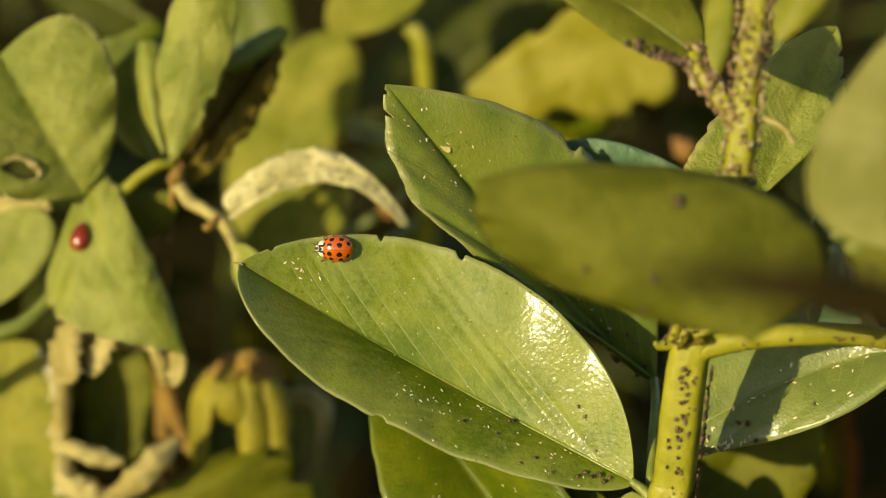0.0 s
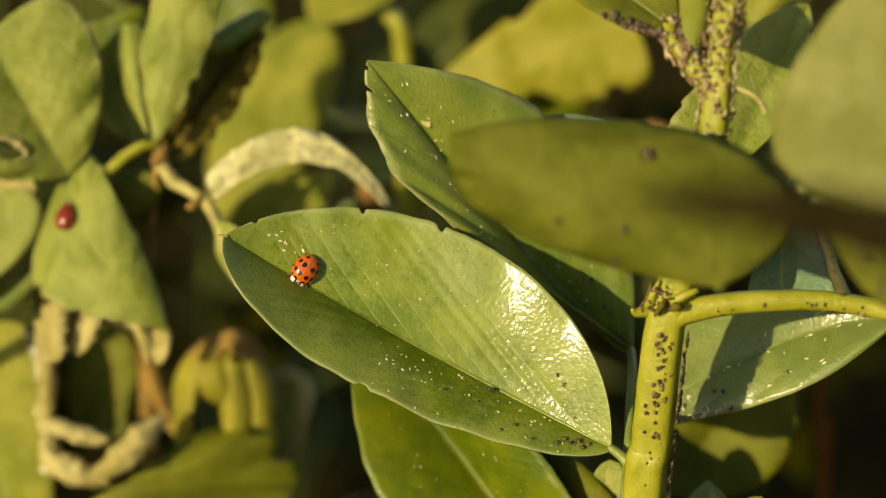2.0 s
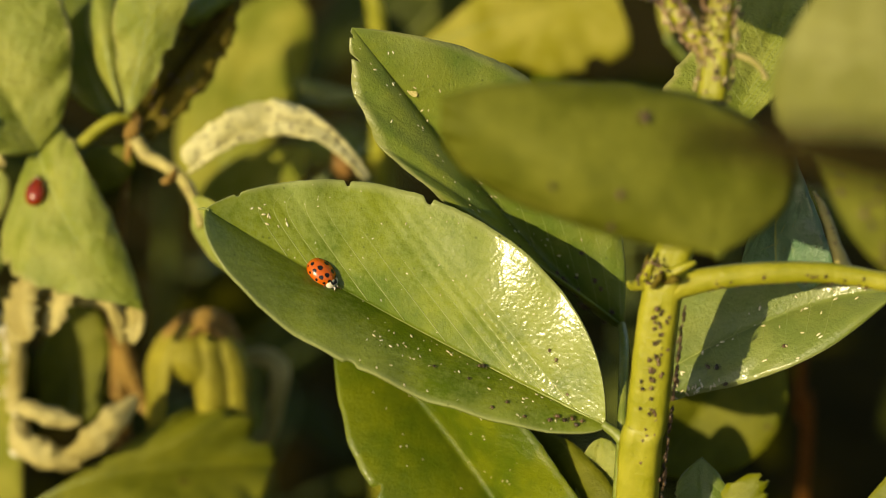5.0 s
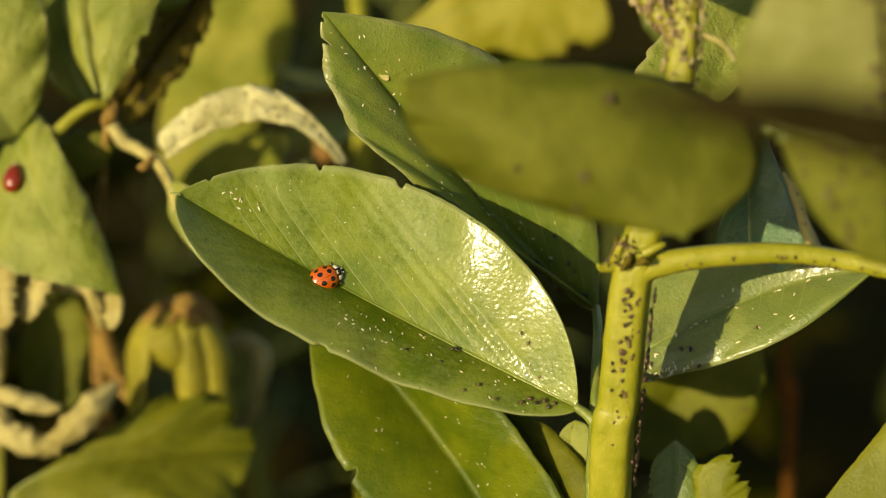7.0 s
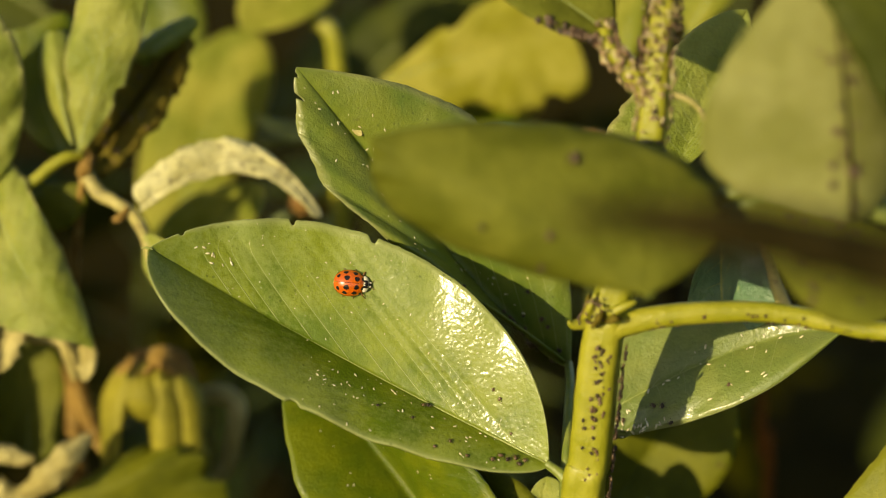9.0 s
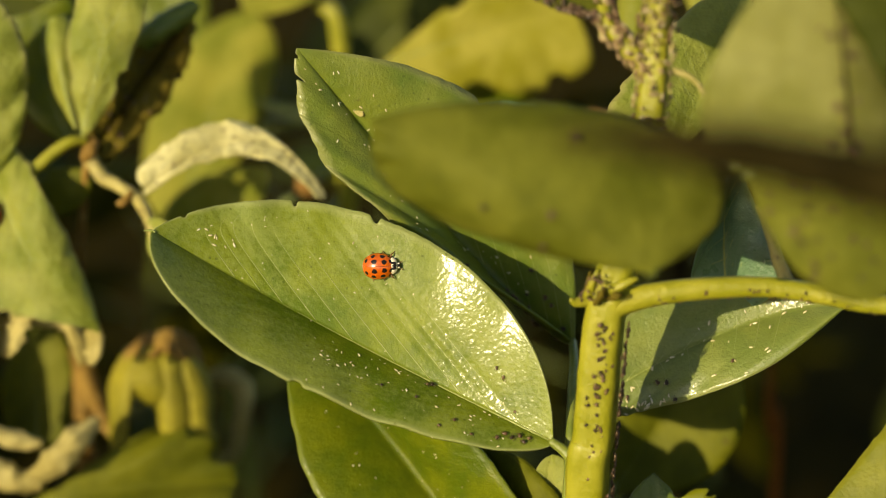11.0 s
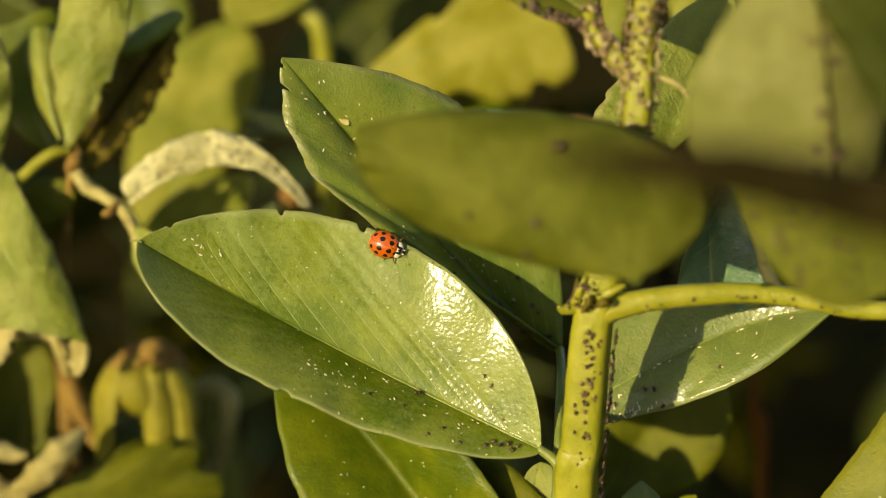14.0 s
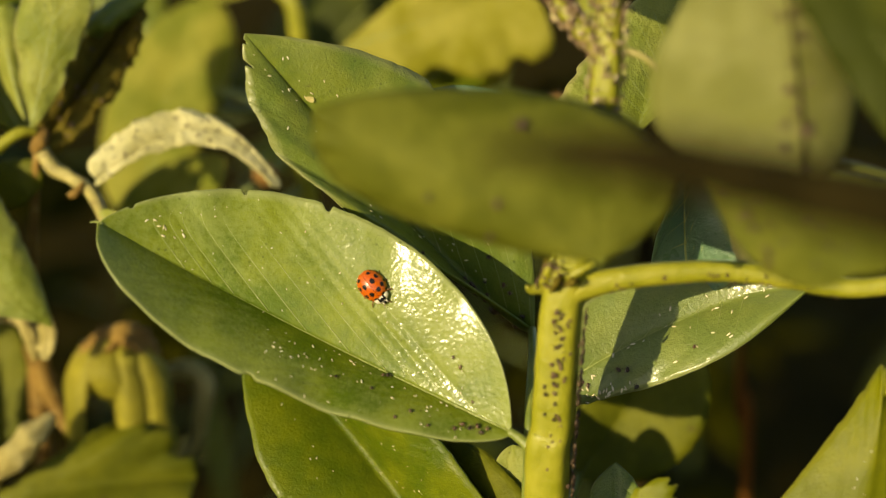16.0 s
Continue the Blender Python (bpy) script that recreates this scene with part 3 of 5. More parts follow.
part("leaf_stalk", tube([(65.0, -6.0, -46.4), (52.8, 0.0, -54.8), (31.2, 5.0, -55.0)], (0.9, 1.1, 1.4), 14, 8), STEM_SHADE, plant)

# ---- the plant beside it, with the second ladybird ----
NODE = (-69.3, 58.0, 27.5)
side_plant = thing("bean_plant", foot((-76.5, 88.0, -30.0)), "broad bean plant with yellowing leaves, curled and withered by aphids", "plant", "bean plants")
part("stem", tube([foot((-76.5, 88.0, -30.0)), np.asarray((-76.5, 88.0, -30.0)) + DOWN * 120, (-76.1, 88.0, -30.0), (-75.2, 76.0, -9.1), (-72.2, 66.0, 12.1), NODE, (-66.8, 62.0, 39.9), (-60.9, 60.0, 56.8)], (3.2, 2.8, 2.2, 1.5, 1.0, 0.8, 0.8, 0.7), 60, 10, rough=0.3), BROWN_DRY, side_plant, "brown withered stem")
part("twig", tube([NODE, (-66.6, 57.0, 22.8), (-62.4, 56.0, 20.2), (-58.5, 54.0, 17.6), (-55.5, 50.0, 13.3), (-53.3, 46.0, 7.5)], (1.5, 1.6, 1.4, 1.4, 1.2, 1.0), 36, 9, rough=0.25), TWIG, side_plant, "yellow twig")
part("twig", tube([(-69.5, 57.0, 30.0), (-72.4, 55.5, 29.6), (-75.6, 55.0, 27.6), (-80.1, 54.0, 23.6), (-85.4, 54.0, 21.2)], (0.9, 1.2, 1.3, 1.3, 1.2), 24, 8), STEM, side_plant)
part("leaf_stalk", tube([(-82.7, 100.0, -82.4), (-138.0, 96.0, -74.0), (-142.0, 76.0, -38.0), (-112.0, 55.0, -10.0), (-99.8, 55.0, -3.6), (-93.4, 60.0, 5.5), (-87.8, 60.0, 23.0)], (2.0, 1.9, 1.8, 1.7, 1.7, 1.5, 1.0), 50, 9), STEM_SHADE, side_plant)

CURL = Blade((-56.2, 52.0, 19.6), (-35.2, 53.0, 29.3), (-20.0, 56.0, 18.2), (-38.4, 53.0, 33.2), (-38.4, 51.5, 26.2), shape=((0.14, 0.13), (0.20, 0.24)), wave=2.0, waves=8.0, nibble=0.14, seed=41, puff=(0.16, 0.12))
leaf(side_plant, CURL, CURLED, "arched, curled and crinkled cream-yellow leaf with sooty specks", 0.6, 220, 12, midrib=0)
END = Blade((-54.9, 48.0, 13.3), (-48.6, 44.0, 4.1), (-35.7, 36.0, -6.9), (-44.3, 40.0, 6.5), (-52.0, 46.0, 1.7), shape=((0.5, 0.6), (0.5, 0.6)), wave=0.8, seed=43)
leaf(side_plant, END, GREEN_MATT, "pale leaf at the twig's end", 0.4, 40, 6)
UPRIGHT_LEAF = Blade((-69.5, 52.0, 30.4), (-63.3, 46.0, 53.2), (-59.8, 42.0, 74.1), (-55.3, 47.0, 57.6), (-70.7, 48.0, 54.1), shape=((0.73, 0.34), (1.09, 0.50)), wave=2.0, nibble=0.05, seed=45, bites=((0, 0.30, 0.03, 0.22), (0, 0.80, 0.012, 0.10)))
leaf(side_plant, UPRIGHT_LEAF, GREEN_MATT, "upright pale green bean leaf", 0.4, 60, 10, veins=5)
HOLED = Blade((-87.5, 54.0, 23.4), (-90.5, 50.0, 28.7), (-103.5, 46.0, 51.2), (-83.1, 49.0, 54.9), (-113.0, 38.0, 32.0), shape=((1.34, 0.34), (1.20, 0.40)), wave=3.2, nibble=0.05, seed=47)
holed_leaf = leaf(side_plant, HOLED, GREEN_MATT, "broad pale green bean leaf with a hole eaten in it", 0.4, 110, 20, holes=((0.55, -0.50, 0.07, 0.16),), veins=5, vein=0.05)
rim = [HOLED.at(0.55 + 0.075 * math.cos(a), -0.50 + 0.175 * math.sin(a)) + HOLED.normal(0.55, -0.5) * 0.2 for a in np.linspace(-0.6, 3.4, 15)]
part("hole_rim", tube(rim, (0.2, 0.6, 0.8, 0.5, 0.2), 48, 7, rough=0.5, grain=0.8), SCRAP, holed_leaf, "dry tan rim of the eaten hole")
FOLD = Blade((-71.0, 54.0, 32.0), (-73.6, 52.0, 43.4), (-75.4, 55.0, 55.1), (-70.6, 56.0, 48.5), (-77.9, 57.0, 47.1), shape=((0.6, 0.6), (0.6, 0.6)), wave=0.6, nibble=0.08, seed=46)
leaf(side_plant, FOLD, GREEN_MATT, "small folded pale leaf", 0.4, 36, 6)
BEHIND = Blade((-75.6, 72.0, 30.9), (-81.2, 72.0, 43.5), (-84.2, 70.0, 58.0), (-73.2, 72.0, 56.5), (-91.0, 72.0, 48.2), shape=((0.5, 0.15), (0.5, 0.2)), wave=1.0, seed=49)
leaf(side_plant, BEHIND, LUSH, "shaded green leaf", 0.4, 36, 6)
# Its dark material holds both the aphid crust and the underside's shade.
DARK_LEAF = Blade((-69.8, 60.0, 26.4), (-59.2, 64.0, 42.1), (-49.0, 62.0, 56.5), (-54.6, 62.0, 37.2), (-63.0, 60.0, 45.9), shape=((0.4, 0.4), (0.4, 0.4)), wave=3.0, waves=14.0, nibble=0.2, puff=(0.3, 0.3), seed=51)
leaf(side_plant, DARK_LEAF, DARK_BROWN, "dark brown leaf, aphid black and underside shade in its colour", 0.5, 60, 8)
ROLLED_TIP = Blade((-59.0, 58.0, 50.3), (-53.2, 57.0, 53.9), (-46.7, 60.0, 58.8), (-52.1, 60.0, 52.4), (-55.5, 61.0, 55.1), shape=((0.4, 0.3), (0.4, 0.3)), wave=1.5, nibble=0.1, puff=(0.3, 0.3), seed=52)
leaf(side_plant, ROLLED_TIP, GREEN_OLD, "rolled bluish leaf tip", 0.4, 30, 6, midrib=0)
VISITED = Blade((-88.6, 56.0, 24.7), (-77.8, 47.5, 3.5), (-65.7, 50.0, -9.8), (-95.4, 54.0, 1.4), (-78.2, 50.0, 21.3), shape=((0.10, 1.50), (0.52, 0.75)), wave=3.0, waves=5.0, nibble=0.07, seed=53)
visited_leaf = leaf(side_plant, VISITED, GREEN_MATT, "drooping pale bean leaf", 0.4, 90, 12, veins=5, vein=0.05)
UNDER_NODE = Blade((-70.0, 60.0, 24.0), (-74.2, 60.0, 21.3), (-79.3, 62.0, 15.9), (-71.5, 61.0, 16.6), (-80.7, 62.0, 22.7), shape=((0.5, 0.5), (0.4, 0.4)), wave=1.2, nibble=0.1, seed=54)
leaf(side_plant, UNDER_NODE, SPOTTED, "small dark spotted leaf", 0.4, 36, 6, midrib=0)
PALE_SCRAP = Blade((-109.5, 60.0, 20.5), (-101.8, 58.0, 21.4), (-95.5, 58.0, 20.3), (-101.6, 57.0, 23.7), (-102.8, 60.0, 18.7), shape=((0.4, 0.5), (0.4, 0.5)), wave=1.6, nibble=0.3, puff=(0.2, 0.2), seed=56)
leaf(side_plant, PALE_SCRAP, SCRAP, "withered pale leaf scrap", 0.4, 36, 6, midrib=0)
part("leaf_stalk", tube([(-109.3, 60.0, 20.5), (-112.8, 60.0, 8.6), (-115.0, 57.0, -15.4)], (0.8, 0.9, 1.0), 12, 7), STEM_SHADE, side_plant)
part("withered_bud", tube([(-70.3, 57.0, 26.0), (-68.5, 56.0, 27.9), (-67.2, 57.0, 29.9)], (0.8, 1.7, 0.6), 12, 9, rough=0.5), BROWN_DRY, side_plant)
part("withered_bud", tube([(-59.5, 53.0, 19.0), (-60.9, 52.0, 17.0), (-62.3, 52.0, 16.5)], (0.6, 0.9, 0.5), 10, 8, rough=0.4), BROWN_DRY, side_plant)
EDGE = Blade((-112.5, 60.0, -2.2), (-105.1, 58.0, 8.8), (-99.5, 56.0, 20.2), (-95.3, 56.0, 10.2), (-112.4, 58.0, 12.2), shape=((0.6, 0.4), (0.6, 0.5)), wave=0.8, seed=55)
leaf(side_plant, EDGE, GREEN_MATT, "pale green bean leaf", 0.4, 40, 6)
BIG_LOW = Blade((-101.1, 80.0, -61.4), (-108.9, 78.0, -35.0), (-108.4, 78.0, -8.6), (-96.0, 76.0, -29.5), (-123.4, 80.0, -33.0), shape=((0.5, 0.35), (0.5, 0.4)), wave=0.6, seed=57)
leaf(side_plant, BIG_LOW, YELLOWING, "large yellow-green bean leaf", 0.4, 50, 8)
INNER = Blade((-87.3, 92.0, -37.3), (-87.5, 93.0, -24.6), (-86.6, 92.0, -9.7), (-79.0, 92.0, -23.8), (-96.0, 94.0, -25.0), shape=((0.4, 0.4), (0.45, 0.45)), wave=0.8, seed=59)
leaf(side_plant, INNER, SPOTTED, "dull green leaf", 0.4, 36, 6)
BELOW = Blade((-93.3, 74.0, -52.9), (-74.4, 74.0, -45.3), (-42.0, 84.0, -44.5), (-60.7, 80.0, -32.5), (-56.5, 66.0, -60.5), shape=((0.30, 0.79), (0.82, 0.97)), wave=4.0, waves=7.0, nibble=0.12, seed=61, bites=((0, 0.84, 0.05, 0.30), (0, 0.42, 0.04, 0.12)))
leaf(side_plant, BELOW, SPOTTED, "green bean leaf with brown spots", 0.4, 50, 8)
part("leaf_stalk", tube([(-93.0, 74.0, -53.2), (-84.6, 80.0, -66.7), (-76.8, 92.0, -71.1)], (1, 1.2, 1.6), 10, 8), STEM_SHADE, side_plant)
for k, (base, mid, tip, side_a, side_b) in enumerate((
        ((-89.7, 56.0, -2.2), (-91.2, 54.0, -8.7), (-90.3, 55.0, -16.1), (-87.4, 53.0, -9.2), (-93.8, 57.0, -10.1)),
        ((-81.9, 58.0, -3.3), (-84.0, 56.0, -8.6), (-86.2, 57.0, -14.7), (-81.2, 55.0, -9.3), (-86.8, 58.0, -8.8)),
        ((-68.6, 58.0, -6.6), (-67.1, 56.0, -11.2), (-68.6, 58.0, -16.5), (-66.0, 56.0, -11.6), (-69.5, 58.0, -11.9)))):
    leaf(side_plant, Blade(base, mid, tip, side_a, side_b, shape=((0.4, 0.4), (0.4, 0.4)), wave=1.5, nibble=0.4, puff=(0.3, 0.3), seed=140 + k), SCRAP, "dry cream petal", 0.5, 30, 6, midrib=0, name="dry_petal")
for k, (line, radii) in enumerate((
        ([(-94.3, 58.0, -7.7), (-93.8, 62.0, -13.9), (-94.7, 68.0, -21.5), (-95.9, 70.0, -30.9)], (1.2, 2.0, 1.8, 1.6)),
        ([(-96.6, 70.0, -30.5), (-91.1, 68.0, -31.5), (-86.4, 69.0, -33.2), (-81.6, 70.0, -33.9)], (1.6, 1.9, 2.0, 1.0)),
        ([(-96.0, 72.0, -34.1), (-93.5, 70.0, -38.6), (-88.2, 70.0, -41.4), (-81.4, 70.0, -42.5)], (1.6, 2.8, 3.0, 2.0)),
        ([(-83.9, 70.0, -41.3), (-79.0, 68.0, -38.0), (-74.2, 68.0, -33.3), (-70.1, 72.0, -29.3)], (1.6, 3.0, 3.0, 1.0)),
        ([(-74.7, 62.0, -7.4), (-72.5, 62.0, -12.2), (-71.8, 64.0, -16.5)], (1.2, 1.6, 1.0)),
        ([(-94.1, 58.0, -5.3), (-87.7, 60.0, -6.7), (-79.6, 62.0, -7.3), (-73.1, 62.0, -8.8)], (1.2, 1.8, 1.6, 1.0)))):
    part("withered_scrap", tube(line, radii, 44, 16, rough=0.55, seed=k * 9, grain=0.32), SCRAP, side_plant, "crumpled cream-coloured scrap of withered leaf")
part("withered_stalk", tube([(-81.4, 78.0, -4.2), (-75.8, 80.0, -11.7), (-74.3, 84.0, -22.0), (-69.9, 86.0, -33.5)], (1.6, 2.2, 2.4, 1.6), 30, 9, rough=0.4), BROWN_DRY, side_plant)
for k, (base, mid, tip, side_a, side_b) in enumerate((
        ((-57.5, 82.0, -13.0), (-66.0, 79.0, -19.5), (-68.0, 83.0, -38.5), (-62.5, 77.0, -20.5), (-68.0, 83.0, -19.0)),
        ((-58.5, 81.0, -14.0), (-60.0, 76.0, -20.0), (-58.0, 80.0, -26.0), (-55.5, 79.0, -22.0), (-65.5, 80.0, -21.5)),
        ((-57.0, 81.0, -14.0), (-55.5, 77.0, -22.0), (-55.5, 83.0, -41.0), (-51.6, 81.0, -23.0), (-59.0, 81.0, -23.0)),
        ((-55.5, 83.0, -14.0), (-51.5, 79.0, -20.5), (-49.5, 86.0, -41.0), (-47.4, 85.0, -23.5), (-55.0, 83.0, -24.0)),
        ((-56.5, 84.0, -12.5), (-55.0, 83.0, -24.0), (-54.0, 88.0, -36.0), (-47.5, 87.0, -25.0), (-60.5, 85.0, -24.0)))):
    leaf(side_plant, Blade(base, mid, tip, side_a, side_b, shape=((0.35, 0.3), (0.35, 0.3)), wave=1.6, waves=6.0, nibble=0.12, puff=(0.15, 0.15), seed=150 + k), WITHERED, "yellow-olive fold of a withered leaf", 0.5, 50, 8, midrib=0, name="withered_fold")
for k, (base, mid, tip, side_a, side_b) in enumerate((
        ((-67.5, 82.0, -22.0), (-62.5, 79.0, -15.0), (-55.0, 82.0, -12.0), (-62.5, 82.0, -12.5), (-60.5, 78.0, -17.5)),
        ((-60.5, 80.0, -12.0), (-55.0, 79.0, -12.5), (-49.5, 84.0, -19.0), (-53.0, 83.0, -11.0), (-54.8, 79.0, -16.0)))):
    leaf(side_plant, Blade(base, mid, tip, side_a, side_b, shape=((0.5, 0.5), (0.5, 0.5)), wave=1.8, waves=9.0, nibble=0.25, puff=(0.3, 0.3), seed=160 + k), BROWN_DRY, "brown withered crest", 0.5, 40, 6, midrib=0, name="withered_crest")
part("withered_hook", tube([(-50.2, 98.0, -22.3), (-45.8, 98.0, -21.1), (-41.6, 99.0, -24.1), (-42.4, 100.0, -31.4), (-45.7, 102.0, -40.9), (-61.1, 100.0, -49.0)], (1.8, 2.4, 2.4, 2.0, 1.5, 1.2), 36, 9, rough=0.3), SCRAP, side_plant)

# ---- the plant in front ----
front = thing("bean_plant", foot((93.4, -62.0, 6.2)), "bean plant with dull olive leaves seen from below", "plant", "bean plants")
part("stem", tube([foot((93.4, -62.0, 6.2)), np.asarray((93.4, -62.0, 6.2)) + DOWN * 150, (93.4, -62.0, 6.2), (89.8, -80.0, 22.7)], (3.8, 3.6, 3.2, 2.6), 40, 10), STEM_SHADE, front)
FRONT = Blade((34.7, -56.0, 1.9), (15.6, -58.0, 13.7), (-6.6, -56.0, 24.5), (40.5, -49.0, 22.5), (0.3, -51.0, 11.8), shape=((0.50, 0.53), (0.57, 1.15)), wave=0.8, nibble=0.03, seed=71)
leaf(front, FRONT, UNDERSIDE, "dull olive bean leaf seen from below", 0.4, 70, 10, midrib=0.18)
part("leaf_stalk", tube([(34.8, -55.0, 1.8), (39.1, -46.0, 7.9), (45.5, -46.0, 16.5), (58.7, -50.0, 17.7), (75.3, -56.0, 13.6), (93.5, -62.0, 7.0)], (0.9, 1.2, 1.6), 20, 8), STEM_SHADE, front)
FRONT_TWO = Blade((63.4, -64.0, 12.9), (61.7, -66.0, 31.2), (58.0, -70.0, 50.9), (42.0, -60.0, 24.4), (71.0, -60.0, 29.2), shape=((0.25, 0.9), (0.4, 0.6)), wave=0.8, seed=73)
leaf(front, FRONT_TWO, UNDERSIDE_PALE, "dull olive bean leaf seen from below", 0.4, 60, 10, midrib=0.5, vein_material=DARK_STALK)
FRONT_THREE = Blade((47.6, -62.0, 15.6), (58.2, -63.0, 8.2), (69.2, -64.0, -0.7), (74.8, -64.0, 8.2), (57.8, -61.0, -0.1), shape=((0.4, 0.45), (1.1, 0.5)), wave=0.8, seed=75)
leaf(front, FRONT_THREE, UNDERSIDE, "yellowish bean leaf dotted with aphids", 0.4, 50, 8, midrib=0)
part("leaf_stalk", tube([(47.6, -62.0, 15.4), (61.0, -60.0, 15.3), (93.5, -62.0, 6.9)], (0.9, 1.2, 1.6), 20, 8), STEM_SHADE, front)
FRONT_FOUR = Blade((79.3, -72.0, 13.3), (72.4, -73.0, 30.1), (57.9, -74.0, 46.1), (83.2, -72.0, 34.8), (64.1, -72.0, 31.6), shape=((0.5, 0.5), (0.5, 0.6)), wave=0.8, nibble=0.05, seed=77)
# This leaf's shade is put into its dark material.
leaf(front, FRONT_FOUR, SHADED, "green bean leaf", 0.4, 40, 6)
part("leaf_stalk", tube([(79.3, -72.0, 13.5), (85.2, -68.0, 10.2), (93.5, -62.0, 7.2)], (0.9, 1.2, 1.6), 12, 8), STEM_SHADE, front)

dry = thing("dry_stalk", foot((76.7, -165.0, 3.9)), "dark brown bent dry stalk leaning in front of the leaves", "stalk")
part("stem", tube([foot((76.7, -165.0, 3.9)), np.asarray((76.7, -165.0, 3.9)) + DOWN * 120, (76.6, -165.0, 3.8)], (2.6, 2.6, 2.4), 20, 9, rough=0.1), DARK_STALK, dry)
part("bent_top", tube([(76.9, -165.0, 3.7), (65.9, -166.0, 5.0), (48.7, -166.0, 8.4), (39.0, -165.0, 10.6), (29.0, -164.0, 12.6), (15.0, -163.0, 13.8)], (3.6, 3.6, 3.5, 3.2, 2.6, 0.7), 60, 9, rough=0.15), DARK_STALK, dry)
part("dry_sheath", tube([(45.3, -166.0, 9.7), (39.7, -168.0, 10.4), (34.1, -168.0, 11.7)], (0.5, 2.2, 0.3), 16, 9, rough=0.4), DARK_STALK, dry)

# ---- plants behind ----
far = thing("bean_plant", foot((-20.2, 126.0, 53.5)), "yellowing bean plant behind the others", "plant", "bean plants")
part("stem", tube([foot((-20.2, 126.0, 53.5)), np.asarray((-20.2, 126.0, 53.5)) + DOWN * 100, (-20.2, 126.0, 53.5), (-25.2, 122.0, 68.2), (-28.1, 118.0, 81.4)], (2.6, 2.6, 2.4, 2.0, 1.6), 40, 9), STEM, far)
FAR_ONE = Blade((-62.4, 142.0, 13.8), (-54.9, 140.0, 41.2), (-48.1, 138.0, 66.8), (-38.1, 138.0, 48.6), (-70.2, 142.0, 39.6), shape=((0.6, 0.5), (0.6, 0.6)), wave=1.0, seed=81)
leaf(far, FAR_ONE, YELLOWING, "blurred yellow-green leaf", 0.4, 40, 6)
FAR_TWO = Blade((-10.8, 112.0, 51.2), (11.3, 110.0, 57.7), (35.2, 108.0, 64.1), (19.8, 107.0, 72.0), (30.6, 113.0, 46.2), shape=((1.2, 0.5), (0.5, 0.15)), wave=2.5, nibble=0.1, seed=83, bites=((1, 0.42, 0.08, 0.3), (0, 0.45, 0.05, 0.2), (1, 0.8, 0.05, 0.15)))
leaf(far, FAR_TWO, YELLOW, "large yellow leaf", 0.4, 40, 8)
FAR_THREE = Blade((-19.1, 118.0, 78.8), (-30.6, 118.0, 72.4), (-42.4, 116.0, 64.1), (-26.3, 116.0, 67.4), (-39.0, 118.0, 78.4), wave=0.6, seed=85)
leaf(far, FAR_THREE, YELLOWING, "yellow-green leaf", 0.4, 30, 6)
FAR_FOUR = Blade((0.7, 140.0, 33.8), (14.0, 138.0, 44.7), (28.8, 136.0, 47.7), (14.5, 136.0, 49.5), (16.3, 140.0, 39.2), wave=0.8, seed=87)
leaf(far, FAR_FOUR, YELLOW, "yellow withered leaf", 0.4, 30, 6)
FAR_FIVE = Blade((-59.8, 100.0, 6.4), (-49.5, 100.0, 15.9), (-36.5, 100.0, 26.7), (-41.3, 98.0, 13.4), (-56.2, 100.0, 21.0), wave=0.8, seed=89)
leaf(far, FAR_FIVE, YELLOWING, "yellow-green leaf", 0.4, 30, 6)
FAR_NINE = Blade((-20.8, 172.0, 52.0), (-4.4, 170.0, 70.5), (15.7, 168.0, 90.5), (10.8, 170.0, 72.4), (-16.7, 172.0, 73.6), wave=2.0, nibble=0.1, seed=94)
# Dark material stands in for shade on this far leaf.
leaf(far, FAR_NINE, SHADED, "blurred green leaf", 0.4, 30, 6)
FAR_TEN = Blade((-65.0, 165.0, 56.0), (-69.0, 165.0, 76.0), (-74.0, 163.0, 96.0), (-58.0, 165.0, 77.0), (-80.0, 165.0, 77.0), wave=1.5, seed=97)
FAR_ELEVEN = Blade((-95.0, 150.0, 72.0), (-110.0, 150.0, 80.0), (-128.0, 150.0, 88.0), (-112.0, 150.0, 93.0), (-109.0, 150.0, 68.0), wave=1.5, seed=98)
# Same shade tone here, in place of real shadow.
leaf(far, FAR_ELEVEN, SHADED, "blurred leaf, its colour darkened for shade", 0.4, 30, 6)
leaf(far, FAR_TEN, LUSH, "blurred olive leaf", 0.4, 30, 6)
FAR_EIGHT = Blade((4.5, 126.0, 42.8), (13.4, 124.0, 46.3), (23.8, 124.0, 45.2), (12.6, 124.0, 49.8), (15.1, 128.0, 41.1), wave=1.5, nibble=0.2, seed=93)
leaf(far, FAR_EIGHT, LUSH, "green leaf under the yellow one", 0.4, 30, 6)
for k, (p, q) in enumerate((((-29.4, 104.0, 25.1), (-27.0, 102.0, 19.7)), ((-44.7, 112.0, 21.0), (-40.4, 110.0, 17.7)), ((39.9, 120.0, 40.4), (43.1, 118.0, 34.8)))):
    part("dry_petal", tube([p, (np.asarray(p) + np.asarray(q)) / 2 + (1, -1, 0), q], (0.8, 3.2, 1.0), 14, 10, rough=0.5, seed=k), OCHRE, far, "withered orange petal")
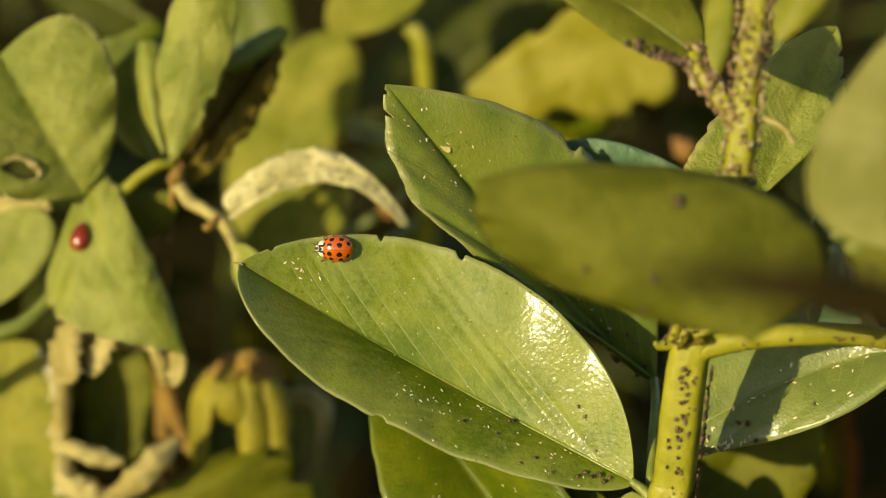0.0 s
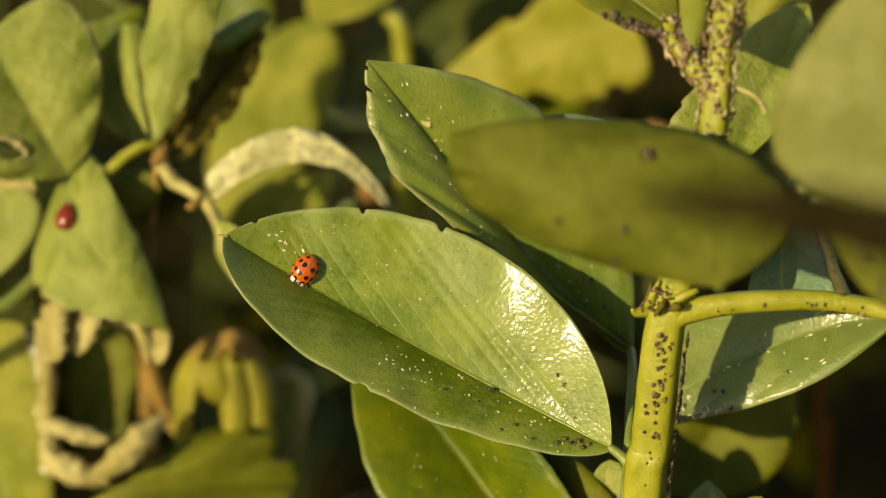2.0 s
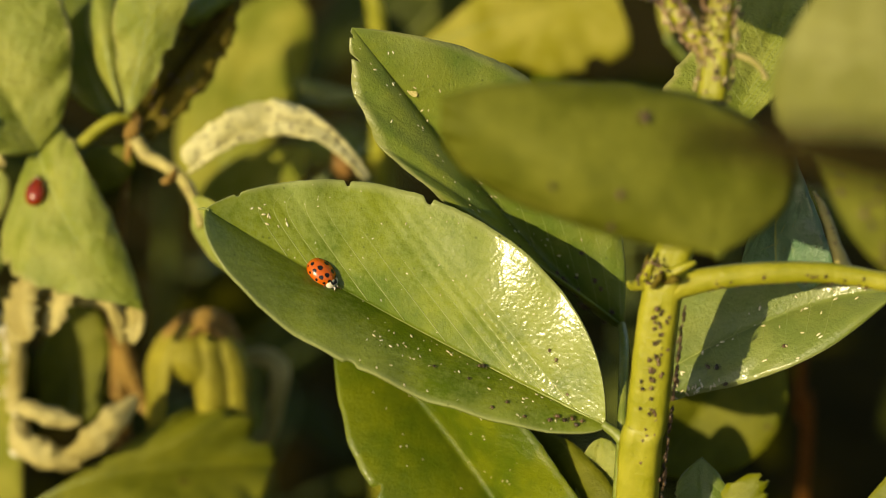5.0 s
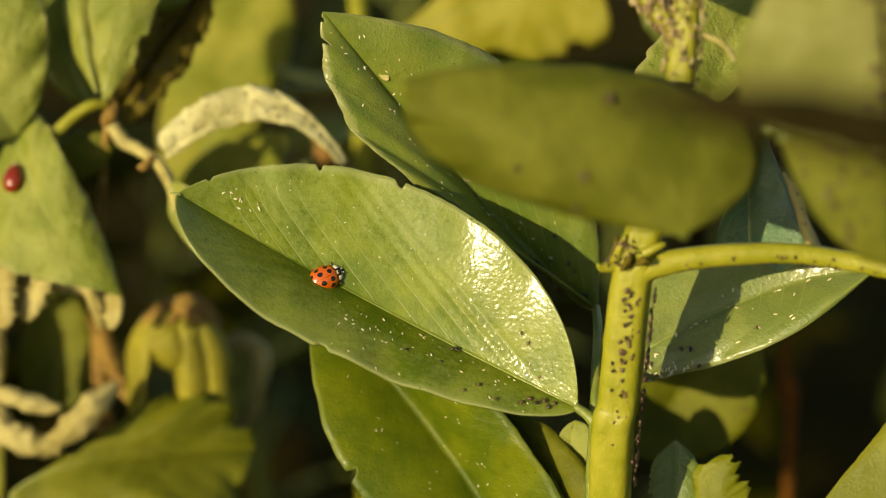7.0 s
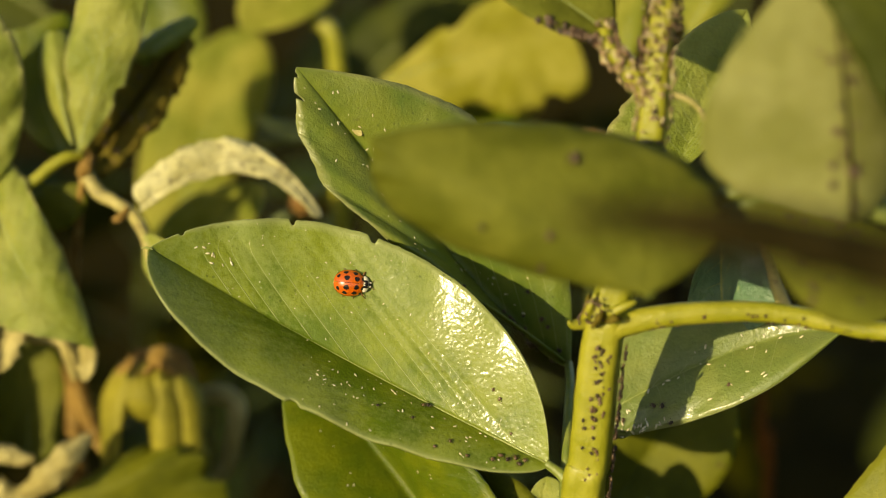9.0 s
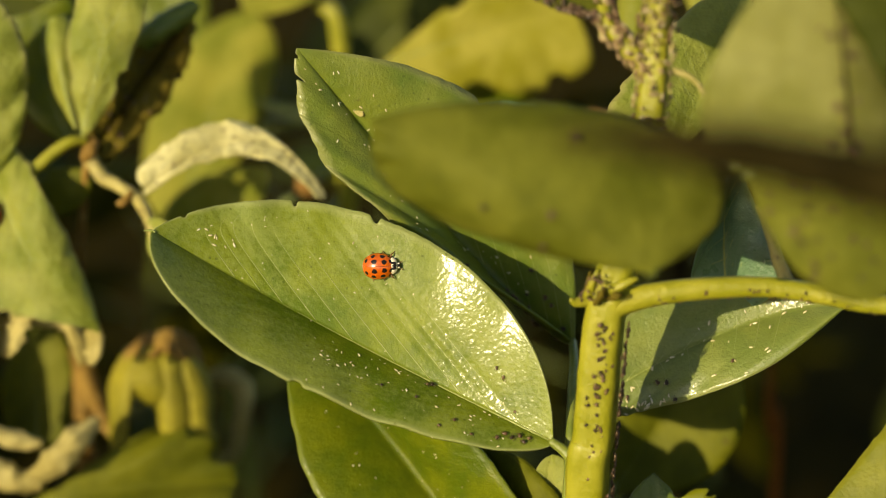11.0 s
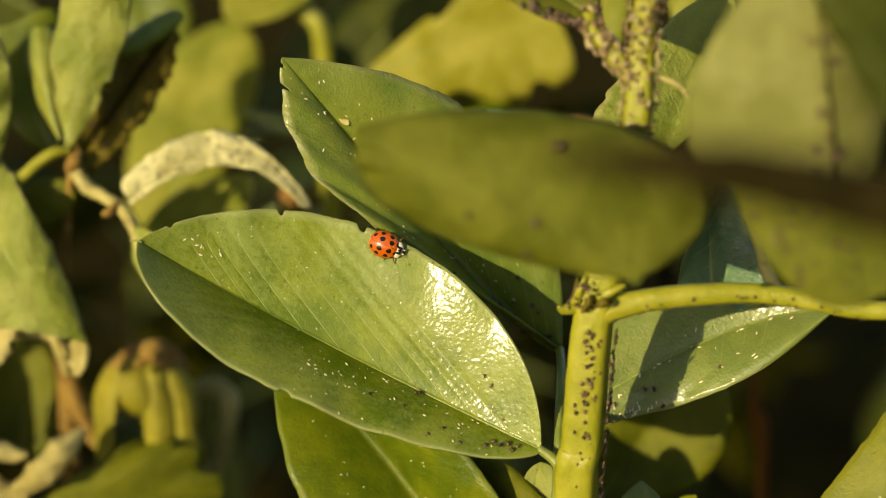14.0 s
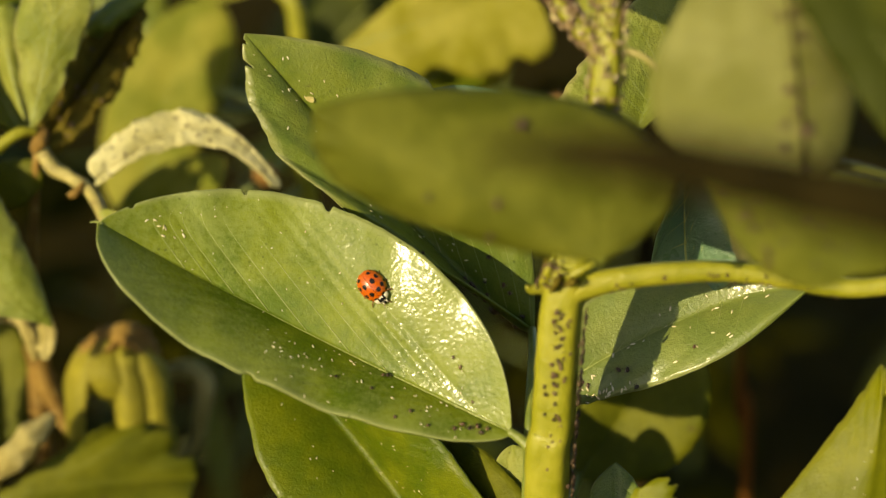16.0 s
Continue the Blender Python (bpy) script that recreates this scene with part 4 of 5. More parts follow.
for a, b in ((FAR_EIGHT, 200), (FAR_NINE, 160), (FAR_TEN, 180), (FAR_ELEVEN, 180), (FAR_ONE, 300), (FAR_TWO, 120), (FAR_THREE, -40), (FAR_FOUR, 260), (FAR_FIVE, 420)):
    end = np.asarray((-20.2, 126.0, 53.5)) + DOWN * max(0, b / 12.0) if b > 0 else np.asarray((-26.7, 121.0, 73.6))
    part("leaf_stalk", tube([a.base, (a.base + end) / 2 + DOWN * 6, end], (0.9, 1.0, 1.2), 16, 7), STEM_SHADE, far)


far_side = thing("bean_plant", foot((60.6, 108.0, 29.2)), "yellowing bean plant behind the aphid-covered stem", "plant", "bean plants")
part("stem", tube([foot((60.6, 108.0, 29.2)), np.asarray((60.6, 108.0, 29.2)) + DOWN * 100, (60.6, 108.0, 29.2), (59.0, 104.0, 48.9)], (2.4, 2.2, 1.6, 1.0), 30, 9), DARK_STALK, far_side)
FAR_SIX = Blade((60.9, 92.0, 60.6), (66.1, 90.0, 70.5), (73.7, 88.0, 80.3), (71.3, 90.0, 70.0), (61.0, 92.0, 72.9), wave=0.8, nibble=0.1, seed=91)
leaf(far_side, FAR_SIX, YELLOWING, "yellow-green leaf", 0.4, 30, 6)
FAR_SEVEN = Blade((46.6, 100.0, 52.2), (47.9, 99.0, 64.0), (49.3, 98.0, 79.7), (51.3, 98.0, 65.3), (44.6, 100.0, 65.4), wave=0.8, nibble=0.1, seed=92)
leaf(far_side, FAR_SEVEN, YELLOWING, "narrow yellow-green leaf", 0.4, 30, 6)
for a in (FAR_SIX, FAR_SEVEN):
    part("leaf_stalk", tube([a.base, (a.base + np.asarray((59.1, 104.0, 46.3))) / 2 + DOWN * 3, (59.1, 104.0, 46.3)], (0.9, 1.0, 1.2), 12, 7), STEM_SHADE, far_side)


dead = thing("dead_stalk", foot((87.7, 150.0, -66.2)), "reddish brown dead bean stalk with a stub of a side shoot", "stalk")
part("brown_stem", tube([foot((87.7, 150.0, -66.2)), (87.7, 150.0, -66.2), (86.4, 146.0, -37.1), (86.5, 140.0, -8.3)], (1.6, 1.5, 1.4, 0.6), 24, 9, rough=0.2), RUSTY, dead)
part("side_shoot", tube([(86.8, 147.0, -40.0), (87.8, 144.0, -35.5), (88.2, 143.0, -31.1)], (0.8, 0.6, 0.3), 10, 7, rough=0.3), RUSTY, dead)


def filler_plant(x, y, height, leaves, seed, dark=0.5):
    """A simple filler bean plant, behind or out of view round about; x and y in metres on the ground."""
    rng = random.Random(seed)
    inv = VIEW_FRAME.inverted()

    def L(px, py, pz):
        return np.array(inv @ Vector((px, py, pz))) / MM

    p = thing("bean_plant", L(x, y, -0.01), "leafy filler bean plant, behind or unseen round about for shade", "plant", "bean plants")
    lean = (rng.uniform(-0.05, 0.05), rng.uniform(-0.05, 0.05))
    part("stem", tube([L(x, y, -0.01), L(x + lean[0] * 0.5, y + lean[1] * 0.5, height * 0.5), L(x + lean[0], y + lean[1], height)], (4.0, 3.2, 1.5), 16, 8, square=0.1), STEM_SHADE, p)
    for k in range(leaves):
        f = 0.18 + 0.8 * k / leaves
        a = k * 2.4 + rng.uniform(-0.4, 0.4)
        c, s = math.cos(a), math.sin(a)
        z = height * f
        bx, by = x + lean[0] * f + 0.045 * c, y + lean[1] * f + 0.045 * s
        size, droop = rng.uniform(0.055, 0.085), rng.uniform(-0.02, 0.03)
        base, tip = L(bx, by, z + 0.02), L(bx + c * size, by + s * size, z + droop)
        mid = L(bx + c * size * 0.5, by + s * size * 0.5, z + 0.02 + droop * 0.5 + 0.008)
        w, up = size * rng.uniform(0.26, 0.34), rng.uniform(-0.004, 0.018)
        e1, e2 = (L(bx + c * size * 0.5 + g * s * w, by + s * size * 0.5 - g * c * w, z + 0.02 + droop * 0.5 + up) for g in (1, -1))
        # Most leaves take a colour with the crop's shade already in it.
        leaf(p, Blade(base, mid, tip, e1, e2, wave=1.5, seed=seed + k), rng.choice((GREEN_OLD, DEEP_SHADE, YELLOWING) if rng.random() > dark else (DEEP_SHADE, DEEP_SHADE, SHADED)), "", 0.4, 14, 3, midrib=0)
        part("leaf_stalk", tube([L(x + lean[0] * f, y + lean[1] * f, z), (L(x, y, z + 0.008) + base) / 2, base], (1.2, 1.0, 0.9), 6, 5), STEM_SHADE, p)
    return p


# the crop round about: some plants behind, the rest unseen, added mostly on the sunny side to shade the background and
# the ground
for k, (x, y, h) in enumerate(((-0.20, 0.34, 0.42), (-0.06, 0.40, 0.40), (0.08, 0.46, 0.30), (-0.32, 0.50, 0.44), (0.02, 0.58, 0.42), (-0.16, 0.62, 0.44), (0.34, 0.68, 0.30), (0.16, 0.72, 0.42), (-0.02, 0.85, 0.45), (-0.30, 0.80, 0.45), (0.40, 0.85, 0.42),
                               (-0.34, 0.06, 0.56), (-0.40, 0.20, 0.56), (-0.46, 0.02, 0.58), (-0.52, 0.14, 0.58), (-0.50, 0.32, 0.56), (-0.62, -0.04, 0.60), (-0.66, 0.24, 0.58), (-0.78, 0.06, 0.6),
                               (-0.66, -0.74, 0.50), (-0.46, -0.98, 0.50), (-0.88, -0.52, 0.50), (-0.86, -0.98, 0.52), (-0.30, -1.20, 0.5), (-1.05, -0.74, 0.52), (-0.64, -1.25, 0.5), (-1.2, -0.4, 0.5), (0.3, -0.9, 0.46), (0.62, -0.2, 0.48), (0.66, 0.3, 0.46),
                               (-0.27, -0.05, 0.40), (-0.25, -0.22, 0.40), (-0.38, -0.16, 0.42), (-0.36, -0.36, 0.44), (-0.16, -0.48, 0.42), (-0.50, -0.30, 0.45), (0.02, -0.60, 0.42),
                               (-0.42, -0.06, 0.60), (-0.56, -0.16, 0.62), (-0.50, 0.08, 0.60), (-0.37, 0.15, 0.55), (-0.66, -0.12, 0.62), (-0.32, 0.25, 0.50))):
    filler_plant(x, y, h, 18 if k >= 11 else 15, 200 + 13 * k, 0.9)


# ---- aphids and their cast skins ----
def loose(name, shape, material, label, category, group="", kind=""):
    """A top-level mesh in its own millimetres."""
    mesh = bpy.data.meshes.new(name)
    mesh.from_pydata((np.asarray(shape[0]) * MM).tolist(), [], shape[1])
    mesh.materials.append(material)
    mesh.shade_smooth()
    return tagged(new(name, mesh), label, category, group, kind)


def seat(p, normal, ahead):
    """The world pose of a small thing that sits at p, with its z along the normal and its x ahead."""
    z = unit(normal)
    x = np.asarray(ahead, float)
    x = unit(x - z * (x @ z))
    y = np.cross(z, x)
    turn = np.array(VIEW_FRAME)[:3, :3] @ np.stack([x, y, z], 1)
    m = Matrix([[*row, 0.0] for row in turn.tolist()] + [[0, 0, 0, 1]])
    m.translation = W(p)
    return m


def beetle_part(name, shape, material, parent, label="", size=1.0):
    mesh = bpy.data.meshes.new(name)
    mesh.from_pydata((np.asarray(shape[0]) * MM * size).tolist(), [], shape[1])
    mesh.materials.append(material)
    mesh.shade_smooth()
    ob = new(name, mesh)
    ob.parent = parent
    return tagged(ob, label)


def aphid_body(rings=7, sides=8):
    """A pear-shaped body with its head, 1.2 mm long."""
    points, faces = ball((0, 0, 0), ((0, 0.36, 0), (0, 0, 0.33), (0.58, 0, 0)), rings, sides)
    slim = np.clip(1.12 - 0.55 * (points[:, 0] + 0.25), 0.55, 1.1)
    points[:, 1] *= slim
    points[:, 2] = points[:, 2] * slim + 0.33
    points[:, 0] += 0.06
    return points, faces


rng = random.Random(5)
first_aphid = []


def aphid(p, normal, ahead, size):
    m = seat(p, normal, ahead)
    if not first_aphid:
        first = loose("aphid", aphid_body(), APHID_DARK, "tiny blackish bean aphid sitting on the plant", "aphid", "aphids")
        for s in (1, -1):
            for x in (0.3, 0.05, -0.2):
                beetle_part("leg", tube([(x, 0.15 * s, 0.25), (x * 1.5, 0.55 * s, 0.38), (x * 2.0, 0.75 * s, 0.0)], (0.05, 0.045, 0.03), 4, 3), APHID_DARK, first)
            beetle_part("antenna", tube([(0.55, 0.06 * s, 0.35), (0.85, 0.3 * s, 0.45), (0.5, 0.45 * s, 0.6)], (0.03, 0.025, 0.02), 4, 3), APHID_DARK, first)
        first.scale = (size,) * 3
        first.matrix_basis = m @ Matrix.Diagonal((size, size, size, 1))
        first_aphid.append(first)
        return first
    ob = copy_thing(first_aphid[0], m)
    ob.scale = (size,) * 3
    return ob


def any_way():
    return (rng.gauss(0, 1), rng.gauss(0, 0.4), rng.gauss(0, 1.3))


def on_stem(line, radius, f, angle):
    """A place on a round stem: the angle turns from facing the viewer (0) to the +x side (90 degrees)."""
    i = f * (len(line) - 1)
    k = min(int(i), len(line) - 2)
    axis = line[k] + (line[k + 1] - line[k]) * (i - k)
    along = unit(line[k + 1] - line[k])
    a = radians(angle)
    out = np.array((math.sin(a), -math.cos(a), 0.0))
    out = unit(out - along * (out @ along))
    return axis + out * radius, out, along


lower_stem = spline([(29.6, 2.0, -46.2), STEM_LOW, STEM_NODE], 60)
for k in range(66):
    f = rng.random() ** 0.8
    p, out, along = on_stem(lower_stem, 3.55, 0.30 + 0.66 * f, rng.gauss(2, 17))
    aphid(p, out, along * rng.choice((1, -1)) + np.array(any_way()) * 0.4, rng.uniform(0.4, 0.8))
for k in range(74):
    p, out, along = on_stem(lower_stem, 3.8, 0.12 + 0.83 * rng.random(), rng.gauss(78, 12))
    aphid(p, out, along * rng.choice((1, -1)) + np.array(any_way()) * 0.3, rng.uniform(0.6, 1.15))
stalk_line = spline([(37.9, -15.0, -2.6), (47.1, -16.0, -1.0), (58.6, -17.0, -0.7), (67.9, -18.0, -2.0), (78.8, -20.0, -3.9)], 60)
for k in range(46):
    f = rng.random()
    i = int(f * 58)
    along = unit(stalk_line[i + 1] - stalk_line[i])
    a = radians(rng.gauss(55, 28))
    out = np.array((0, -math.cos(a), -math.sin(a)))
    aphid(stalk_line[i] + out * 1.75, out, along + np.array(any_way()) * 0.4, rng.uniform(0.35, 0.62))


def on_blade(blade, s, u, size):
    n = blade.normal(s, u)
    return aphid(blade.at(s, u) + n * 0.2, n, any_way(), size)


on_front = []
for s, u, size in ((0.10, -0.55, 0.9), (0.115, -0.7, 0.8), (0.085, -0.62, 0.9), (0.07, -0.5, 1.0), (0.06, -0.7, 0.9), (0.05, -0.5, 0.8), (0.27, -0.08, 0.9), (0.28, -0.12, 0.7), (0.38, -0.5, 0.6), (0.21, -0.62, 0.7), (0.30, -0.45, 0.6), (0.105, 0.36, 0.7), (0.12, 0.40, 0.6), (0.08, 0.12, 0.5), (0.17, -0.8, 0.6), (0.24, -0.8, 0.6)):
    on_blade(MAIN, s, u, size)
for k in range(16):
    on_blade(BACK, rng.uniform(0.08, 0.42), rng.uniform(-0.7, 0.5), rng.uniform(0.6, 1.0))
for s, u, size in ((0.27, -0.05, 1.6), (0.285, 0.0, 1.4), (0.42, 0.75, 0.9), (0.62, 0.6, 1.0)):
    on_blade(BACK, s, u, size)
for k in range(26):
    on_front.append(on_blade(FRONT_THREE, rng.uniform(0.12, 0.9), rng.uniform(-0.8, 0.8), rng.uniform(0.5, 1.0)))
for k in range(22):
    on_front.append(on_blade(FRONT_TWO, rng.uniform(0.05, 0.7), rng.gauss(0, 0.08), rng.uniform(0.6, 1.1)))
for k in range(3):
    on_front.append(on_blade(FRONT, rng.uniform(0.1, 0.7), rng.uniform(-0.9, 0.4), rng.uniform(0.9, 1.6)))
on_front.append(on_blade(FRONT, 0.62, 0.55, 1.7))
for k in range(6):
    on_blade(RIGHT, rng.uniform(0.1, 0.8), rng.uniform(-0.95, -0.6), rng.uniform(0.6, 1.0))


def colony(name, spots, label, material, group=""):
    """Many small bodies in one mesh; spots: place, normal, way, size."""
    body = aphid_body(5, 6)
    shapes = []
    for p, n, way, size in spots:
        m = np.array(seat(p, n, way))
        shapes.append(((np.asarray(body[0]) * size * MM) @ m[:3, :3].T + m[:3, 3], body[1]))
    points, faces = joined(shapes)
    return loose(name, (points / MM, faces), material, label, "aphids", group, "stuff")


upper_stem = spline([(37.7, -22.0, 20.2), (38.8, -25.0, 27.0), (39.6, -29.0, 40.4), (40.4, -35.0, 55.8)], 80)
branch = spline([(39.6, -26.0, 32.0), (36.4, -28.0, 36.8), (33.6, -28.0, 40.0), (31.4, -27.0, 43.0), (31.2, -25.5, 46.5)], 60)
spots = []
for k in range(520):
    p, out, along = on_stem(upper_stem, 2.3 + rng.uniform(0, 0.8), rng.random(), rng.uniform(-110, 110))
    spots.append((p, out, along * rng.choice((1, -1)) + np.array(any_way()) * 0.6, rng.uniform(0.4, 0.95)))
for k in range(220):
    p, out, along = on_stem(branch, 1.3 + rng.uniform(0, 0.6), rng.random(), rng.uniform(-120, 120))
    spots.append((p, out, along + np.array(any_way()) * 0.6, rng.uniform(0.5, 1.1)))
colony("aphid_colony", spots, "dense crust of grey-brown aphids on the upper stem", APHID_MIXED)
spots = []
for k in range(70):
    u, s = rng.gauss(-0.9, 0.12), rng.uniform(0.02, 0.4)
    u = max(-1.0, u)
    n = TOP.normal(s, max(u, -0.98))
    spots.append((TOP.at(s, u) + n * 0.2, n, any_way(), rng.uniform(0.7, 1.4)))
colony("aphid_colony", spots, "dark aphids along a leaf's edge", APHID_DARK)
spots = []
for k in range(46):
    p, out, along = on_stem(spline([(30.1, -14.0, -2.8), (31.3, -16.0, 0.1), (32.8, -18.0, 1.5)], 20), 2.4, rng.random(), rng.uniform(-80, 90))
    spots.append((p, out, any_way(), rng.uniform(0.45, 0.9)))
colony("aphid_colony", spots, "aphids crowded on the stem node", APHID_DARK)
spots = []
for k in range(70):
    s, u = rng.uniform(0.04, 0.97), rng.uniform(-0.95, 0.95)
    n = CURL.normal(s, u)
    spots.append((CURL.at(s, u) + n * 0.25, n, any_way(), rng.uniform(0.25, 0.7)))
colony("aphid_colony", spots, "aphids scattered over the curled leaf", APHID_DARK)
spots = []
for k in range(30):
    s, u = rng.uniform(0.05, 0.9), rng.uniform(-0.95, 0.95)
    n = DARK_LEAF.normal(s, u)
    spots.append((DARK_LEAF.at(s, u) + n * 0.25, n, any_way(), rng.uniform(0.6, 1.2)))
colony("aphid_colony", spots, "black aphids on the dark brown leaf", APHID_DARK)


def skins(blade, spots, label):
    flake = ball((0, 0, 0.08), ((0.42, 0, 0), (0, 0.16, 0), (0, 0, 0.1)), 4, 6)
    shapes = []
    for s, u, size in spots:
        n = blade.normal(s, u)
        m = np.array(seat(blade.at(s, u) + n * 0.2, n, any_way()))
        shapes.append(((np.asarray(flake[0]) * size * MM) @ m[:3, :3].T + m[:3, 3], flake[1]))
    points, faces = joined(shapes)
    return loose("cast_skins", (points / MM, faces), CAST_SKIN, label, "cast skins", "cast aphid skins", "stuff")


skins(MAIN, [(rng.gauss(0.45, 0.10), rng.gauss(-0.33, 0.16), rng.uniform(0.4, 1.1)) for k in range(17)]
      + [(rng.uniform(0.1, 0.6), -rng.uniform(0.1, 0.95), rng.uniform(0.3, 0.9)) for k in range(46)]
      + [(rng.uniform(0.1, 0.85), rng.uniform(0.05, 0.95), rng.uniform(0.25, 0.7)) for k in range(60)]
      + [(rng.gauss(0.82, 0.03), rng.gauss(0.5, 0.12), rng.uniform(0.7, 1.3)) for k in range(8)], "tiny whitish cast aphid skins on the glossy leaf")
skins(RIGHT, [(rng.uniform(0.08, 0.55), rng.uniform(-0.99, -0.86), rng.uniform(0.8, 1.5)) for k in range(30)] + [(rng.uniform(0.1, 0.9), rng.uniform(-0.9, 0.3), rng.uniform(0.6, 1.4)) for k in range(34)], "whitish cast aphid skins on the shaded leaf")
skins(BACK, [(rng.uniform(0.3, 0.95), rng.uniform(-0.8, 0.6), rng.uniform(0.4, 1.1)) for k in range(60)], "whitish cast aphid skins on the chewed leaf")
skins(LOW, [(rng.uniform(0.3, 0.8), rng.uniform(-0.8, 0.8), rng.uniform(0.3, 0.8)) for k in range(40)], "whitish cast aphid skins on the dull leaf")
skins(BIG_LOW, [(rng.uniform(0.35, 0.95), rng.uniform(0.8, 0.98), rng.uniform(1.5, 3.5)) for k in range(50)], "whitish crust along the leaf's edge")
skins(CORNER, [(rng.uniform(0.3, 0.8), rng.uniform(-0.6, 0.3), rng.uniform(0.3, 0.7)) for k in range(16)], "whitish cast aphid skins on the bright leaf")


# ---- ladybirds ----
def ladybird(label, shell, size, spotted=True):
    top = new("ladybird")
    top.empty_display_size = 0.002
    tagged(top, label, "ladybird", "ladybirds")
    centre, axes = np.array((-0.75, 0, 0.55)), np.array((3.05, 2.5, 2.05))

    def dome(a, b, sign, k=1.0):
        """a from the front (0) to the back, b from the seam to the rim."""
        flat = math.sin(a) ** 0.85
        return centre + axes * k * np.array((math.cos(a), sign * flat * math.sin(b), flat * math.cos(b))) + np.array((0, 0.025 * sign, 0))

    for sign in (1, -1):
        rows, cols = 18, 10
        points = [dome(math.pi * i / rows, math.pi / 2 * j / cols * 1.06, sign) for i in range(rows + 1) for j in range(cols + 1)]
        faces = [(i * (cols + 1) + j, i * (cols + 1) + j + 1, (i + 1) * (cols + 1) + j + 1, (i + 1) * (cols + 1) + j) for i in range(rows) for j in range(cols)]
        if sign > 0:
            faces = [f[::-1] for f in faces]
        case = beetle_part("wing_case", (points, faces), shell, top, "", size)
        if spotted:
            for a, b, r in ((0.62, 0.55, 0.30), (0.80, 1.15, 0.26), (1.08, 0.34, 0.40), (1.22, 0.86, 0.38), (1.35, 1.32, 0.25), (1.72, 0.36, 0.42), (1.82, 0.88, 0.36), (1.95, 1.33, 0.22), (2.32, 0.62, 0.34), (2.45, 1.2, 0.2)):
                rim = [dome(a + r * 0.42 * math.cos(q) * (1 + 0.15 * math.sin(3 * q)), b + r * 0.46 * math.sin(q) / max(0.5, math.sin(a)), sign, 1.008) for q in np.linspace(0, TAU, 14, endpoint=False)]
                ring = [dome(a + r * 0.2 * math.cos(q), b + r * 0.22 * math.sin(q) / max(0.5, math.sin(a)), sign, 1.012) for q in np.linspace(0, TAU, 14, endpoint=False)]
                faces = [(i, (i + 1) % 14, 14 + (i + 1) % 14, 14 + i) for i in range(14)] + [tuple(range(14, 28))]
                if sign < 0:
                    faces = [f[::-1] for f in faces]
                beetle_part("spot", (rim + ring, faces), BLACK, case, "", size)
    beetle_part("belly", ball((-0.4, 0, 0.5), ((2.6, 0, 0), (0, 2.35, 0), (0, 0, 0.42)), 8, 20), BLACK, top, "", size)
    neck = np.array((2.0, 0, 0.85))
    shield = beetle_part("shield", ball(neck, ((0.95, 0, -0.25), (0, 1.55, 0), (0.2, 0, 0.75)), 10, 20), CREAM if spotted else shell, top, "cream neck shield with black marks" if spotted else "", size)
    if spotted:
        for y, x, w, l in ((0.0, 0.25, 0.36, 0.62), (0.46, 0.12, 0.34, 0.72), (-0.46, 0.12, 0.34, 0.72), (0.34, -0.40, 0.62, 0.48), (-0.34, -0.40, 0.62, 0.48)):
            z = 0.78 * math.sqrt(max(0.05, 1 - (x / 1.1) ** 2 - (y / 1.6) ** 2))
            beetle_part("mark", ball(neck + np.array((x, y, z - 0.14 - 0.22 * x)), ((l, 0, -0.12 * l), (0, w, 0), (0, 0, 0.2)), 6, 10), BLACK, shield, "", size)
    head = beetle_part("head", ball((2.95, 0, 0.6), ((0.5, 0, 0), (0, 0.72, 0), (0, 0, 0.45)), 8, 14), BLACK, top, "", size)
    for s in (1, -1):
        beetle_part("face_patch", ball((3.08, 0.36 * s, 0.82), ((0.3, 0, 0), (0, 0.2, 0), (0, 0, 0.2)), 6, 8), CREAM, head, "", size)
        beetle_part("antenna", tube([(3.3, 0.4 * s, 0.6), (3.7, 0.75 * s, 0.65), (3.95, 0.8 * s, 0.5)], (0.07, 0.05, 0.09), 8, 5), HORN, top, "", size)
        for x, out, swing in ((1.5, 1.15, 0.9), (0.2, 1.35, -0.1), (-1.2, 1.25, -0.9)):
            beetle_part("leg", tube([(x, 1.2 * s, 0.45), (x + 0.35 * swing, (out + 0.9) * s, 0.75), (x + 0.7 * swing, (out + 1.25) * s, 0.25), (x + 0.95 * swing, (out + 1.5) * s, 0.03)], (0.18, 0.14, 0.09, 0.05), 12, 6), HORN, top, "", size)
    return top


orange_ladybird = ladybird("orange ladybird with many black spots walking on the leaf", SHELL, 0.96)
red_ladybird = ladybird("small glossy dark red ladybird resting on a drooping leaf", SHELL_RED, 0.86, False)
red_ladybird.matrix_world = seat((-87.37, 51.23, 14.49), (-0.345, -0.892, 0.293), (0.107, 0.324, 0.940))

